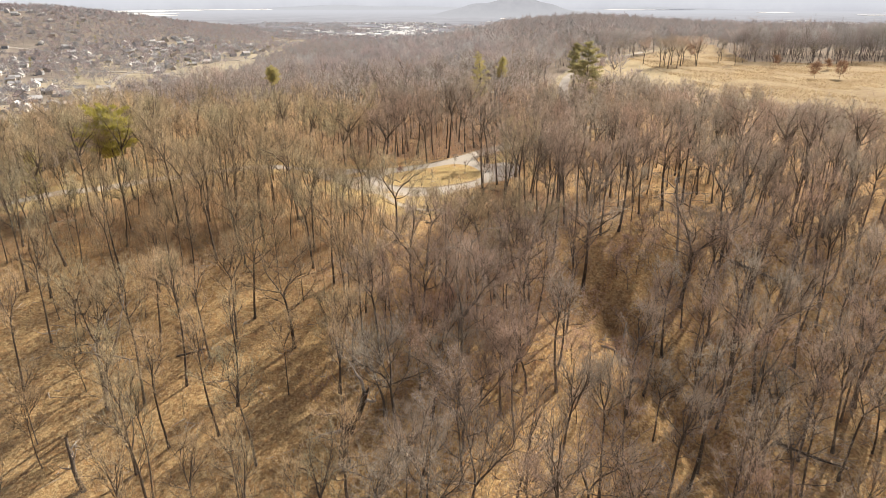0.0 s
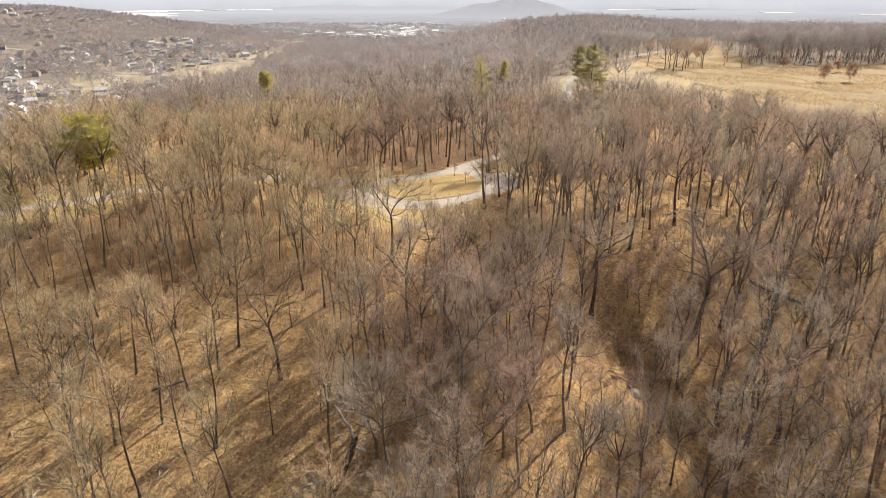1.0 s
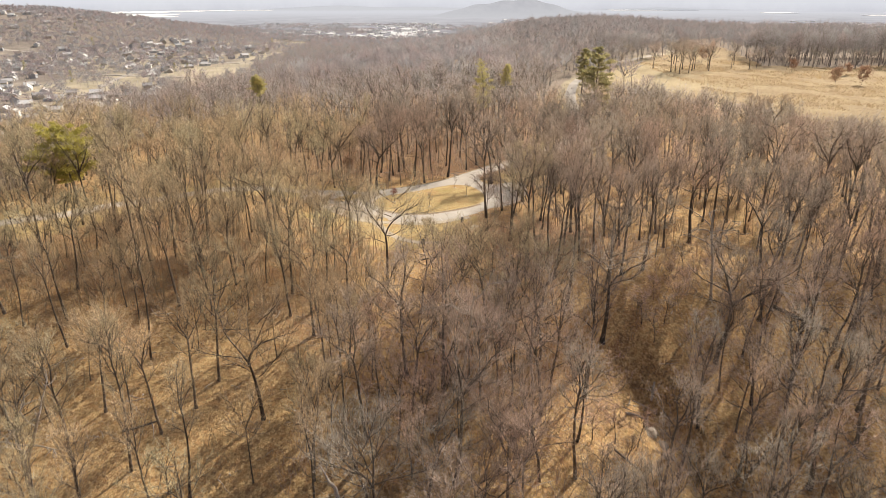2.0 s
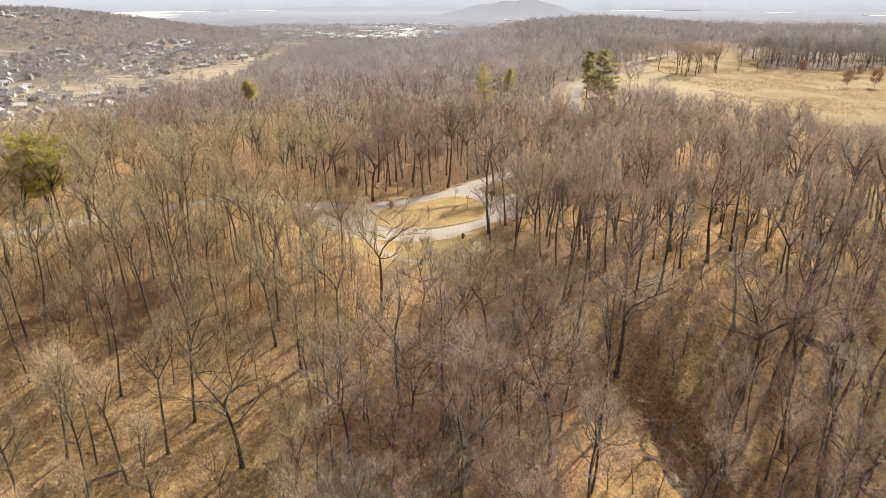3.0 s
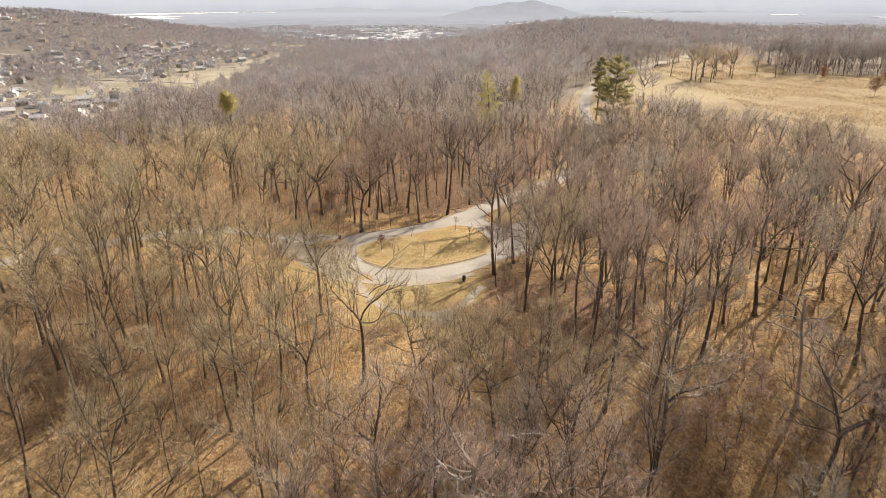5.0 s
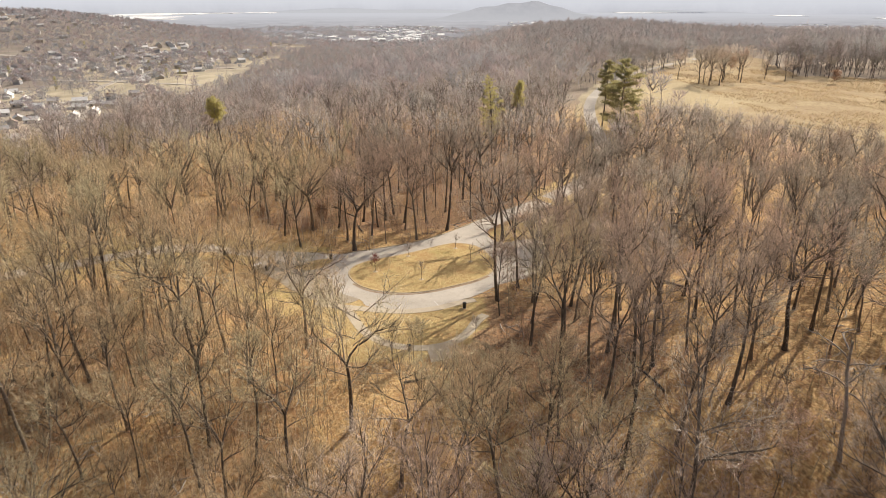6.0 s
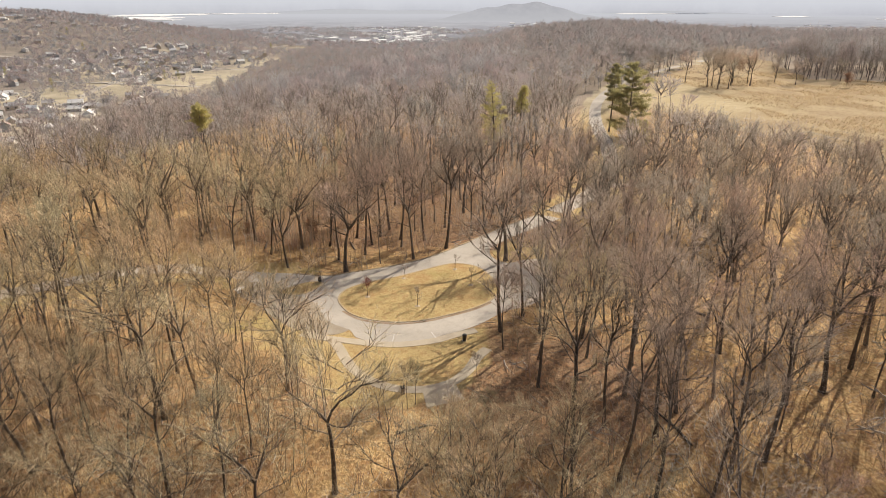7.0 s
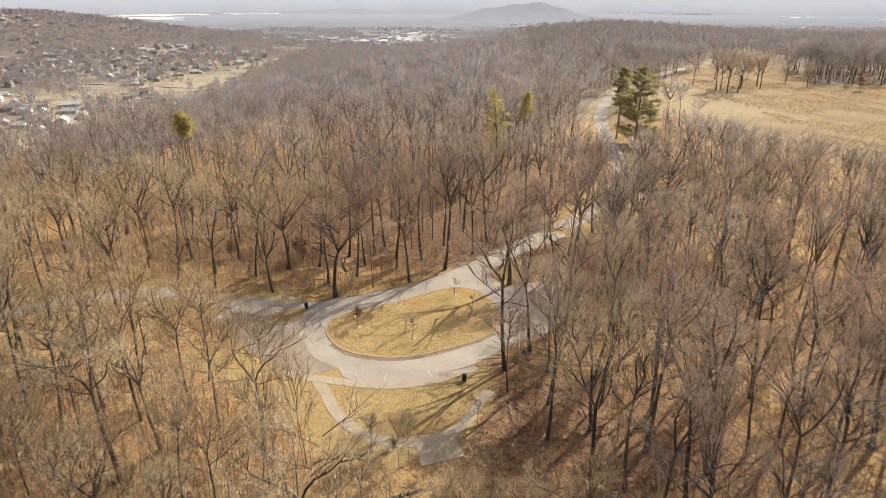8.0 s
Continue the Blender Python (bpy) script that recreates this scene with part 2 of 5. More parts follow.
ROOFS = [two_tone("dark_shingles", (0.36, 0.345, 0.335), (0.44, 0.42, 0.41), 0.4, 5.0), two_tone("grey_shingles", (0.56, 0.545, 0.53), (0.66, 0.645, 0.63), 0.4, 5.0),
         two_tone("brown_shingles", (0.27, 0.22, 0.185), (0.35, 0.29, 0.245), 0.4, 5.0), two_tone("pale_shingles", (0.76, 0.74, 0.71), (0.66, 0.64, 0.62), 0.4, 5.0)]
WINDOW_DARK = two_tone("dark_window_glass", (0.03, 0.035, 0.04), (0.05, 0.055, 0.06), 0.5, 2.0, 0.15, spec=0.6)
TOWN_ROOF = two_tone("pale_grey_town_roofs", (0.86, 0.85, 0.83), (0.50, 0.49, 0.49), 0.01, 0.3)
WHITE_ROOF = two_tone("white_roof_membrane", (0.80, 0.79, 0.77), (0.70, 0.69, 0.68), 0.02, 0.3)
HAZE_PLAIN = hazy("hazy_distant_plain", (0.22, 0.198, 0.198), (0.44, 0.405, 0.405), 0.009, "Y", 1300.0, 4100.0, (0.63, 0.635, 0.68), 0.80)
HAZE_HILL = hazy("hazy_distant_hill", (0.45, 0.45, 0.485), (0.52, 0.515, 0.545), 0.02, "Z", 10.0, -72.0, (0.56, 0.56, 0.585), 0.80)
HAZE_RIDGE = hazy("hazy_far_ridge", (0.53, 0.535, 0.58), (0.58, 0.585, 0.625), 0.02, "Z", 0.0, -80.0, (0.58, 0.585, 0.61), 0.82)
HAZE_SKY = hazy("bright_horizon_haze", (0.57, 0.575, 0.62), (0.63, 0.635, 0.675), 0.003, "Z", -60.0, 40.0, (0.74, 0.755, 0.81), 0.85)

# ---------------------------------------------------------------- mesh helpers


def link_mesh(name, verts, faces, mats, parent=None, label="", smooth=False, index=None):
    me = bpy.data.meshes.new(name)
    verts = np.asarray(verts, np.float32)
    if isinstance(faces, np.ndarray):
        nf, k = faces.shape
        me.vertices.add(len(verts))
        me.vertices.foreach_set("co", verts.ravel())
        me.loops.add(nf * k)
        me.loops.foreach_set("vertex_index", faces.astype(np.int32).ravel())
        me.polygons.add(nf)
        me.polygons.foreach_set("loop_start", np.arange(0, nf * k, k, dtype=np.int32))
        me.polygons.foreach_set("loop_total", np.full(nf, k, np.int32))
    else:
        me.from_pydata([tuple(v) for v in verts], [], faces)
    for m in mats if isinstance(mats, (list, tuple)) else [mats]:
        me.materials.append(m)
    if index is not None:
        me.polygons.foreach_set("material_index", np.asarray(index, np.int32))
    if smooth:
        me.polygons.foreach_set("use_smooth", np.ones(len(me.polygons), bool))
    me.update(calc_edges=True)
    ob = new(name, me)
    if parent:
        ob.parent = parent
    if label:
        ob["label"] = label
    return ob


def part(name, bm, material, parent, label=""):
    me = bpy.data.meshes.new(name)
    bm.normal_update()
    bm.to_mesh(me)
    bm.free()
    me.materials.append(material)
    ob = new(name, me)
    ob.parent = parent
    if label:
        ob["label"] = label
    return ob


def box(bm, cx, cy, cz, sx, sy, sz, bevel=0.0, turn=None):
    r = bmesh.ops.create_cube(bm, size=1.0)
    m = Matrix.Translation((cx, cy, cz)) @ (turn or Matrix.Identity(4)) @ Matrix.Diagonal((sx, sy, sz, 1))
    bmesh.ops.transform(bm, matrix=m, verts=r["verts"])
    if bevel:
        es = list({e for v in r["verts"] for e in v.link_edges})
        bmesh.ops.bevel(bm, geom=es, offset=bevel, segments=2, affect="EDGES", profile=0.6)
    return bm


def inside(px, py, poly):
    """Whether each point lies in the polygon."""
    px, py = np.asarray(px, float), np.asarray(py, float)
    hit = np.zeros(px.shape, bool)
    for (x0, y0), (x1, y1) in zip(poly, poly[1:] + poly[:1]):
        c = (y0 > py) != (y1 > py)
        with np.errstate(divide="ignore", invalid="ignore"):
            hit ^= c & (px < (x1 - x0) * (py - y0) / (y1 - y0 + 1e-12) + x0)
    return hit


def near_line(px, py, line):
    """Distance of each point from the line."""
    px, py = np.asarray(px, float), np.asarray(py, float)
    best = np.full(px.shape, 1e9)
    for (x0, y0), (x1, y1) in zip(line, line[1:]):
        dx, dy = x1 - x0, y1 - y0
        t = np.clip(((px - x0) * dx + (py - y0) * dy) / (dx * dx + dy * dy), 0, 1)
        best = np.minimum(best, np.hypot(px - x0 - t * dx, py - y0 - t * dy))
    return best


def rounded(points, closed, n=5):
    """A smooth line through the points."""
    p = [np.array(q, float) for q in points]
    out, k = [], len(p)
    for i in range(k if closed else k - 1):
        a, b, c, d = (p[(i + j) % k] if closed else p[min(max(i + j, 0), k - 1)] for j in (-1, 0, 1, 2))
        for s in range(n):
            t = s / n
            out.append(0.5 * (2 * b + (c - a) * t + (2 * a - 5 * b + 4 * c - d) * t * t + (3 * b - a - 3 * c + d) * t ** 3))
    if not closed:
        out.append(p[-1])
    return out


# ---------------------------------------------------------------- the lie of the land


def sstep(a, b, v):
    t = np.clip((np.asarray(v, float) - a) / (b - a), 0.0, 1.0)
    return t * t * (3 - 2 * t)


def height(x, y):
    x, y = np.asarray(x, float), np.asarray(y, float)
    edge = np.where(y < 280, -105.0, -105.0 + (y - 280) * 0.40)
    west = np.clip((edge - x) / np.where(y < 280, 150.0, 150.0 + (y - 280) * 0.35), 0, 1)
    west = west * west * (3 - 2 * west)
    crest = np.interp(x, [-300, -110, -70, 10, 130, 250], [470, 520, 650, 790, 980, 1150]) - 0.7 * np.clip(x - 250, 0, 500)
    north = sstep(0, 350, y - crest)
    valley = -52 - 22 * sstep(1100, 2600, y)
    plateau = 3.0 * sstep(60, 110, x) * sstep(240, 330, y) - 1.5 * sstep(205, 225, y) * (1 - sstep(-14, 2, x))
    plateau = plateau + 2.0 * np.sin(x * 0.011 + 1.0) * np.sin(y * 0.009) * sstep(480, 700, y)
    plateau = plateau - 9.0 * sstep(120, 480, x) * sstep(480, 760, y)
    south = np.where(y < 144, (144 - y), 0.0)
    plateau = plateau - 0.27 * np.maximum(south - 4 * (1 - np.exp(-south / 4)), 0) * (1 - 0.55 * sstep(90, 0, y))
    plateau = plateau - 5.5 * sstep(12, 34, x) * sstep(136, 112, y) + 2.0 * sstep(44, 75, x) * sstep(130, 110, y)
    cut = 38.0 + (106 - y) * 0.28
    plateau = plateau - 3.8 * np.exp(-((x - cut) / 3.4) ** 2) * sstep(127, 116, y)
    down = 1 - (1 - west) * (1 - north)
    z = plateau * (1 - down) + valley * down
    hill = 67 * np.exp(-((x + 960) / 400) ** 2 - ((y - 1500) / 380) ** 2)
    bumps = 0.35 * np.sin(x * 0.19 + 0.6 * np.sin(y * 0.11)) * np.sin(y * 0.17 + 1.3) + 0.25 * np.sin(x * 0.07 + y * 0.05)
    flat = sstep(-70, -60, x) * sstep(60, 50, x) * sstep(138, 147, y) * sstep(235, 215, y)
    return z + hill + bumps * (1 - flat)


def tall(x, y):
    return float(height(x, y))


ISLAND = [(-17.9, 182.5), (-15.8, 177.4), (-12.7, 174.6), (-9.0, 173.4), (-5.5, 173.1), (-1.2, 174.1), (3.2, 176.3), (6.8, 178.5), (9.7, 181.1),
          (11.6, 185.0), (11.2, 190.4), (8.5, 196.5), (4.7, 198.6), (1.0, 197.7), (-7.1, 192.3), (-15.6, 187.5)]
ASPHALT_EDGE = [(-52.1, 197.1), (-44.4, 195.3), (-35.4, 193.7), (-28.0, 193.1), (-21.5, 192.1), (-17.7, 193.8), (-12.7, 195.8), (-7.6, 198.3), (-2.4, 201.8), (3.1, 207.1),
                (9.1, 214.2), (15.7, 221.9), (22.9, 229.0), (30.9, 237.5), (34.3, 233.5), (26.9, 224.6), (19.0, 216.9), (13.7, 210.8), (11.3, 206.7), (11.7, 202.0),
                (14.5, 199.2), (19.6, 201.4), (23.8, 200.1), (23.5, 191.7), (20.9, 184.2), (17.0, 179.7), (12.2, 177.1), (7.5, 172.3), (3.2, 169.4), (-0.1, 167.6),
                (-4.9, 166.4), (-9.0, 166.5), (-12.5, 167.6), (-14.0, 170.1), (-17.6, 172.6), (-19.6, 175.6), (-21.5, 179.5), (-25.0, 182.6), (-30.0, 186.4),
                (-36.5, 189.6), (-43.0, 191.5), (-50.7, 193.7)]
LOT = [(-14.0, 171.0), (-17.0, 168.5), (-22.6, 170.0), (-27.0, 173.5), (-31.5, 178.6), (-37.5, 184.4), (-38.0, 191.0), (-30.0, 190.0), (-20.0, 184.0), (-16.0, 176.0)]
ISLET = [(-29.3, 184.3), (-27.9, 186.6), (-25.2, 188.8), (-22.6, 189.2), (-22.3, 187.6), (-23.9, 184.6), (-26.2, 183.4)]
SIDEWALK = [(7.0, 170.4), (3.2, 168.55), (-0.1, 166.75), (-4.9, 165.6), (-8.9, 165.7), (-13.1, 166.5), (-15.7, 167.0), (-18.3, 167.6), (-21.9, 168.9)]
PATH_LINE = [(-16.6, 167.3), (-14.6, 163.8), (-12.5, 159.5), (-9.9, 156.2), (-7.1, 154.1), (-3.8, 153.1), (-0.3, 153.3), (2.9, 154.9), (5.3, 158.0), (6.9, 161.8), (8.6, 164.5)]
APRON = [(-1.3, 153.3), (3.6, 154.2), (4.8, 150.7), (-0.4, 148.8)]
ROAD_NORTH = [(29.5, 232.0), (36.0, 241.0), (43.0, 251.0), (50.0, 266.0), (56.0, 285.0), (60.0, 310.0), (64.0, 345.0), (70.0, 380.0), (78.0, 410.0), (92.0, 445.0), (115.0, 490.0), (150.0, 540.0), (190.0, 590.0), (225.0, 640.0)]
ROAD_EAST = [(44.0, 257.0), (56.0, 260.0), (66.0, 261.5), (76.0, 262.0)]
ROAD_WEST = [(-50.0, 195.4), (-62.0, 194.0), (-78.0, 186.0), (-95.0, 172.0), (-115.0, 160.0), (-150.0, 150.0)]
FIELD_PATH = [(100.0, 318.0), (118.0, 316.0), (130.0, 318.0), (139.0, 322.0), (143.0, 315.0), (150.0, 301.0), (165.0, 285.0), (200.0, 270.0)]
MEADOW = [(92, 388), (106, 345), (120, 315), (135, 290), (152, 268), (185, 245), (240, 235), (460, 235), (460, 470), (330, 478), (270, 474), (222, 480), (240, 560),
          (262, 640), (258, 690), (236, 660), (190, 575), (150, 520), (122, 480), (100, 430)]
LAWNS = [[(-24, 172), (-16, 174), (8, 172), (10, 164), (6, 154), (-4, 148), (-14, 150), (-20, 160), (-40, 172), (-34, 180)],
         [(-60, 204), (-30, 198), (-22, 194), (-24, 188), (-34, 186), (-52, 190), (-75, 176), (-92, 155), (-120, 150), (-112, 172), (-85, 198)],
         [(12, 200), (26, 218), (40, 238), (54, 256), (66, 250), (46, 224), (30, 206), (24, 196)]]
VALLEY_GREEN = [(-262, 770), (-300, 770), (-360, 840), (-372, 960), (-330, 1080), (-300, 1240), (-262, 1240), (-268, 1000)]


def axis(lo, hi, step, far_lo, far_hi):
    fine = list(np.arange(lo, hi + 0.01, step))
    out, s = fine[:], step
    while out[-1] < far_hi:
        s *= 1.09
        out.append(min(out[-1] + s, far_hi))
    s = step
    while out[0] > far_lo:
        s *= 1.09
        out.insert(0, max(out[0] - s, far_lo))
    return np.array(out)


def build_ground():
    xs, ys = axis(-130, 170, 2.5, -4800, 4800), axis(40, 350, 2.5, -1500, 4850)
    gx, gy = np.meshgrid(xs, ys)
    gz = height(gx, gy)
    n, m = gx.shape
    idx = np.arange(n * m).reshape(n, m)
    faces = np.stack([idx[:-1, :-1], idx[:-1, 1:], idx[1:, 1:], idx[1:, :-1]], -1).reshape(-1, 4)
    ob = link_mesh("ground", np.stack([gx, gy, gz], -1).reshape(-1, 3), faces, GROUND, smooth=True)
    x, y = gx.ravel(), gy.ravel()
    lawn = np.zeros(x.shape)
    lawn = np.where(inside(x, y, VALLEY_GREEN), 0.55, lawn)
    for poly in LAWNS + [ISLAND]:
        lawn = np.maximum(lawn, inside(x, y, poly))
    lawn = np.maximum(lawn, 0.9 * (near_line(x, y, ROAD_NORTH) < 7))
    suburb = (x < -270) & (y > 450) & (y < 1500) & (gz.ravel() < -40)
    lawn = np.maximum(lawn, np.where(suburb, 0.35 + 0.3 * sstep(-560, -420, x) * sstep(1250, 1000, y) + 0.4 * np.sin(x * 0.031 + 2.0) * np.sin(y * 0.023 + x * 0.011), 0))
    meadow = inside(x, y, MEADOW).astype(float)
    rust = np.clip(0.45 * np.exp(-((x - 6) / 26) ** 2 - ((y - 114) / 20) ** 2) + 0.8 * sstep(200, 215, y) * sstep(420, 300, y) * sstep(62, 28, x) * (1 - 0.55 * sstep(-35, -60, x)) + 1.4 * np.exp(-((x - 21) / 17) ** 2 - ((y - 155) / 17) ** 2)
                   + 0.45 * sstep(-8, -22, x) * sstep(112, 132, y) * sstep(185, 165, y) + 0.15 * sstep(20, 70, x) * sstep(240, 200, y), 0, 1)
    col = ob.data.color_attributes.new("cover", "FLOAT_COLOR", "POINT")
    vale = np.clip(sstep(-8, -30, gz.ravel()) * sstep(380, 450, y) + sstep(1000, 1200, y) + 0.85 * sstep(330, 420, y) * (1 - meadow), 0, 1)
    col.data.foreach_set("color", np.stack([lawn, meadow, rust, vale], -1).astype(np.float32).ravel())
    return tagged(ob, "leaf-strewn winter ground with dry grass clearings and meadow", "ground", kind="structure")


def strip(name, line, width, lift, material, label, category, thick=0.12, n=6):
    """A paved strip along a line, draped over the ground."""
    c = rounded(line, False, n)
    verts, faces = [], []
    for i, p in enumerate(c):
        d = c[min(i + 1, len(c) - 1)] - c[max(i - 1, 0)]
        d = d / np.hypot(*d)
        q = np.array([-d[1], d[0]])
        for s in (-0.5, -0.5, 0.5, 0.5):
            a = p + q * width * s
            low = len(verts) % 4 in (0, 3)
            verts.append((a[0], a[1], tall(*a) + lift - (thick if low else 0)))
        if i:
            b = 4 * i
            faces += [(b - 4 + k, b + k, b + k + 1, b - 3 + k) for k in range(3)]
    ob = link_mesh(name, verts, faces, material)
    return tagged(ob, label, category, kind="structure")


def slab(name, outline, z0, z1, material, parent=None, label=""):
    """A flat slab with an upright rim."""
    bm = bmesh.new()
    top = [bm.verts.new((x, y, z1)) for x, y in outline]
    low = [bm.verts.new((x, y, z0)) for x, y in outline]
    k = len(outline)
    bmesh.ops.triangle_fill(bm, use_beauty=True, edges=[bm.edges.new((top[i], top[(i + 1) % k])) for i in range(k)])
    for i in range(k):
        bm.faces.new((top[i], low[i], low[(i + 1) % k], top[(i + 1) % k]))
    bmesh.ops.recalc_face_normals(bm, faces=bm.faces)
    return part(name, bm, material, parent, label)


def kerb_line(name, line, closed, width, z0, z1, material, parent=None, label=""):
    c = [np.array(p) for p in line]
    k, verts, faces = len(c), [], []
    for i, p in enumerate(c):
        d = c[(i + 1) % k] - c[i - 1] if closed else c[min(i + 1, k - 1)] - c[max(i - 1, 0)]
        d = d / np.hypot(*d)
        q = np.array([-d[1], d[0]]) * width / 2
        for s, z in ((-1, z0), (-0.85, z1), (0.85, z1), (1, z0)):
            verts.append((p[0] + q[0] * s, p[1] + q[1] * s, z))
    for i in range(k if closed else k - 1):
        a, b = 4 * i, 4 * ((i + 1) % k)
        faces += [(a + j, b + j, b + j + 1, a + j + 1) for j in range(3)]
    return link_mesh(name, verts, faces, material, parent, label)


build_ground()
road = slab("road", [tuple(p) for p in rounded(ASPHALT_EDGE, True, 4)], -0.3, 0.035, ASPHALT)
tagged(road, "worn grey asphalt turning loop and parking lane", "road", kind="structure")
lot = slab("car_park", [tuple(p) for p in rounded(LOT, True, 4)], -0.3, 0.022, GRAVEL)
tagged(lot, "dusty tan gravel car park strewn with leaves", "car park", kind="structure")
islet = slab("traffic_island", [tuple(p) for p in rounded(ISLET, True, 4)], 0.0, 0.10, GROUND)
tagged(islet, "small kerbed dry grass islet by the car park", "traffic island", kind="structure")
ca = islet.data.color_attributes.new("cover", "FLOAT_COLOR", "POINT")
ca.data.foreach_set("color", np.tile([0.8, 0.0, 0.0, 0.0], len(islet.data.vertices)).astype(np.float32))
kerb_line("kerb", rounded(ISLET, True, 4), True, 0.3, 0.02, 0.118, KERB, islet, "weathered concrete kerb")
strip("road", ROAD_NORTH, 5.4, 0.09, ASPHALT, "pale asphalt park road running through bare woods", "road", 0.3, 8)
strip("road", ROAD_EAST, 4.2, 0.10, ASPHALT, "narrow asphalt side road among trees", "road", 0.3, 8)
strip("road", ROAD_WEST, 4.6, 0.085, ASPHALT, "narrow asphalt drive along a grass clearing", "road", 0.3, 8)
strip("pavement", SIDEWALK, 1.7, 0.05, CONCRETE, "pale concrete pavement beside the parking lane", "pavement")
strip("footpath", PATH_LINE, 1.7, 0.044, CONCRETE, "curved pale concrete footpath on dry grass", "footpath")
strip("footpath", FIELD_PATH, 0.9, 0.08, GRAVEL, "pale trodden path across the dry meadow", "footpath")
apron = slab("pavement", APRON, -0.4, 0.056, CONCRETE)
tagged(apron, "square pale concrete overlook pad", "pavement", kind="structure")
island = slab("traffic_island", [tuple(p) for p in rounded(ISLAND, True, 6)], 0.0, 0.10, GROUND)
tagged(island, "oval dry grass traffic island with kerb", "traffic island", kind="structure")
ca = island.data.color_attributes.new("cover", "FLOAT_COLOR", "POINT")
ca.data.foreach_set("color", np.tile([1.0, 0.0, 0.0, 0.0], len(island.data.vertices)).astype(np.float32))
kerb_line("kerb", rounded(ISLAND, True, 6), True, 0.36, 0.02, 0.118, KERB, island, "weathered concrete kerb")
gutter = [tuple(p) for p in rounded([(x * 1.035 + 0.1, y + (y - 186) * 0.05) for x, y in ISLAND[1:9]], False, 8)]
drift = kerb_line("leaf_drift", gutter, False, 0.6, 0.02, 0.055, LEAF_DRIFT)
tagged(drift, "brown drift of dry leaves along the kerb", "leaves", kind="stuff")
far_kerb = kerb_line("kerb", rounded(ASPHALT_EDGE[3:14], False, 5), False, 0.3, -0.2, 0.13, KERB)
tagged(far_kerb, "weathered concrete kerb along the wooded roadside", "kerb", kind="structure")
wedge = slab("traffic_island", [tuple(p) for p in rounded([(12.5, 207.0), (12.2, 203.0), (15.0, 200.5), (20.0, 202.5), (24.0, 208.0), (26.0, 216.0), (19.5, 214.0)], True, 4)], -0.1, 0.09, GROUND)
tagged(wedge, "small dry grass wedge beside the road fork", "traffic island", kind="structure")
ca = wedge.data.color_attributes.new("cover", "FLOAT_COLOR", "POINT")
ca.data.foreach_set("color", np.tile([1.0, 0.0, 0.0, 0.0], len(wedge.data.vertices)).astype(np.float32))
for a, b in (((-6.5, 168.9), (-6.6, 166.6)), ((-0.4, 169.5), (0.35, 167.8))):
    d = np.array(b) - np.array(a)
    q = np.array([-d[1], d[0]]) / np.hypot(*d) * 0.06
    mark = slab("parking_line", [tuple(np.array(a) + q), tuple(np.array(b) + q), tuple(np.array(b) - q), tuple(np.array(a) - q)], 0.03, 0.042, PAINT)
    tagged(mark, "worn white painted parking bay line on asphalt", "road marking", "parking bay lines", "structure")

# ---------------------------------------------------------------- trees


class Wood:
    """Gathers tubes and slivers as triangles."""

    def __init__(self):
        self.v, self.f, self.n = [], [], 0

    def add(self, v, f):
        self.v.append(np.asarray(v, np.float32).reshape(-1, 3))
        self.f.append(np.asarray(f, np.int32).reshape(-1, 3) + self.n)
        self.n += len(self.v[-1])

    def tube(self, pts, radii, sides):
        pts = np.asarray(pts, float)
        d = pts[-1] - pts[0]
        d = d / (np.linalg.norm(d) + 1e-9)
        a = np.cross(d, [0.3, 0.9, 0.1] if abs(d[2]) > 0.7 else [0, 0, 1.0])
        a /= np.linalg.norm(a)
        b = np.cross(d, a)
        ang = np.arange(sides) * 2 * math.pi / sides
        ring = np.cos(ang)[:, None] * a + np.sin(ang)[:, None] * b
        v = (pts[:, None, :] + ring[None] * np.asarray(radii)[:, None, None]).reshape(-1, 3)
        i = np.arange(len(pts) - 1)[:, None] * sides
        j = np.arange(sides)[None]
        k = (j + 1) % sides
        f = np.stack([np.stack([i + j, i + k, i + sides + k], -1), np.stack([i + j, i + sides + k, i + sides + j], -1)], 2)
        self.add(v, f)

    def slivers(self, p, d, length, width, rng):
        """Thin tapered twigs, one for each row."""
        p, d = np.asarray(p, float), np.asarray(d, float)
        side = np.cross(d, rng.normal(size=d.shape))
        side /= np.linalg.norm(side, axis=1)[:, None] + 1e-9
        w = np.broadcast_to(width, len(p))[:, None] * 0.5
        v = np.stack([p - side * w, p + side * w, p + d * np.broadcast_to(length, len(p))[:, None]], 1)
        self.add(v, np.arange(3 * len(p)).reshape(-1, 3))

    def done(self):
        if not self.v:
            return np.zeros((0, 3), np.float32), np.zeros((0, 3), np.int32)
        return np.concatenate(self.v), np.concatenate(self.f)


def unit(v):
    return v / (np.linalg.norm(v, axis=-1, keepdims=True) + 1e-9)


def limb(rng, p, d, length, n, wob, lift):
    pts, d = [np.array(p, float)], unit(np.array(d, float))
    for _ in range(n):
        d = unit(d + wob * rng.normal(size=3) + np.array([0, 0, lift]))
        pts.append(pts[-1] + d * length / n)
    return np.array(pts)


def along(pts, t):
    s = t * (len(pts) - 1)
    i = min(int(s), len(pts) - 2)
    return pts[i] + (pts[i + 1] - pts[i]) * (s - i), unit(pts[i + 1] - pts[i])


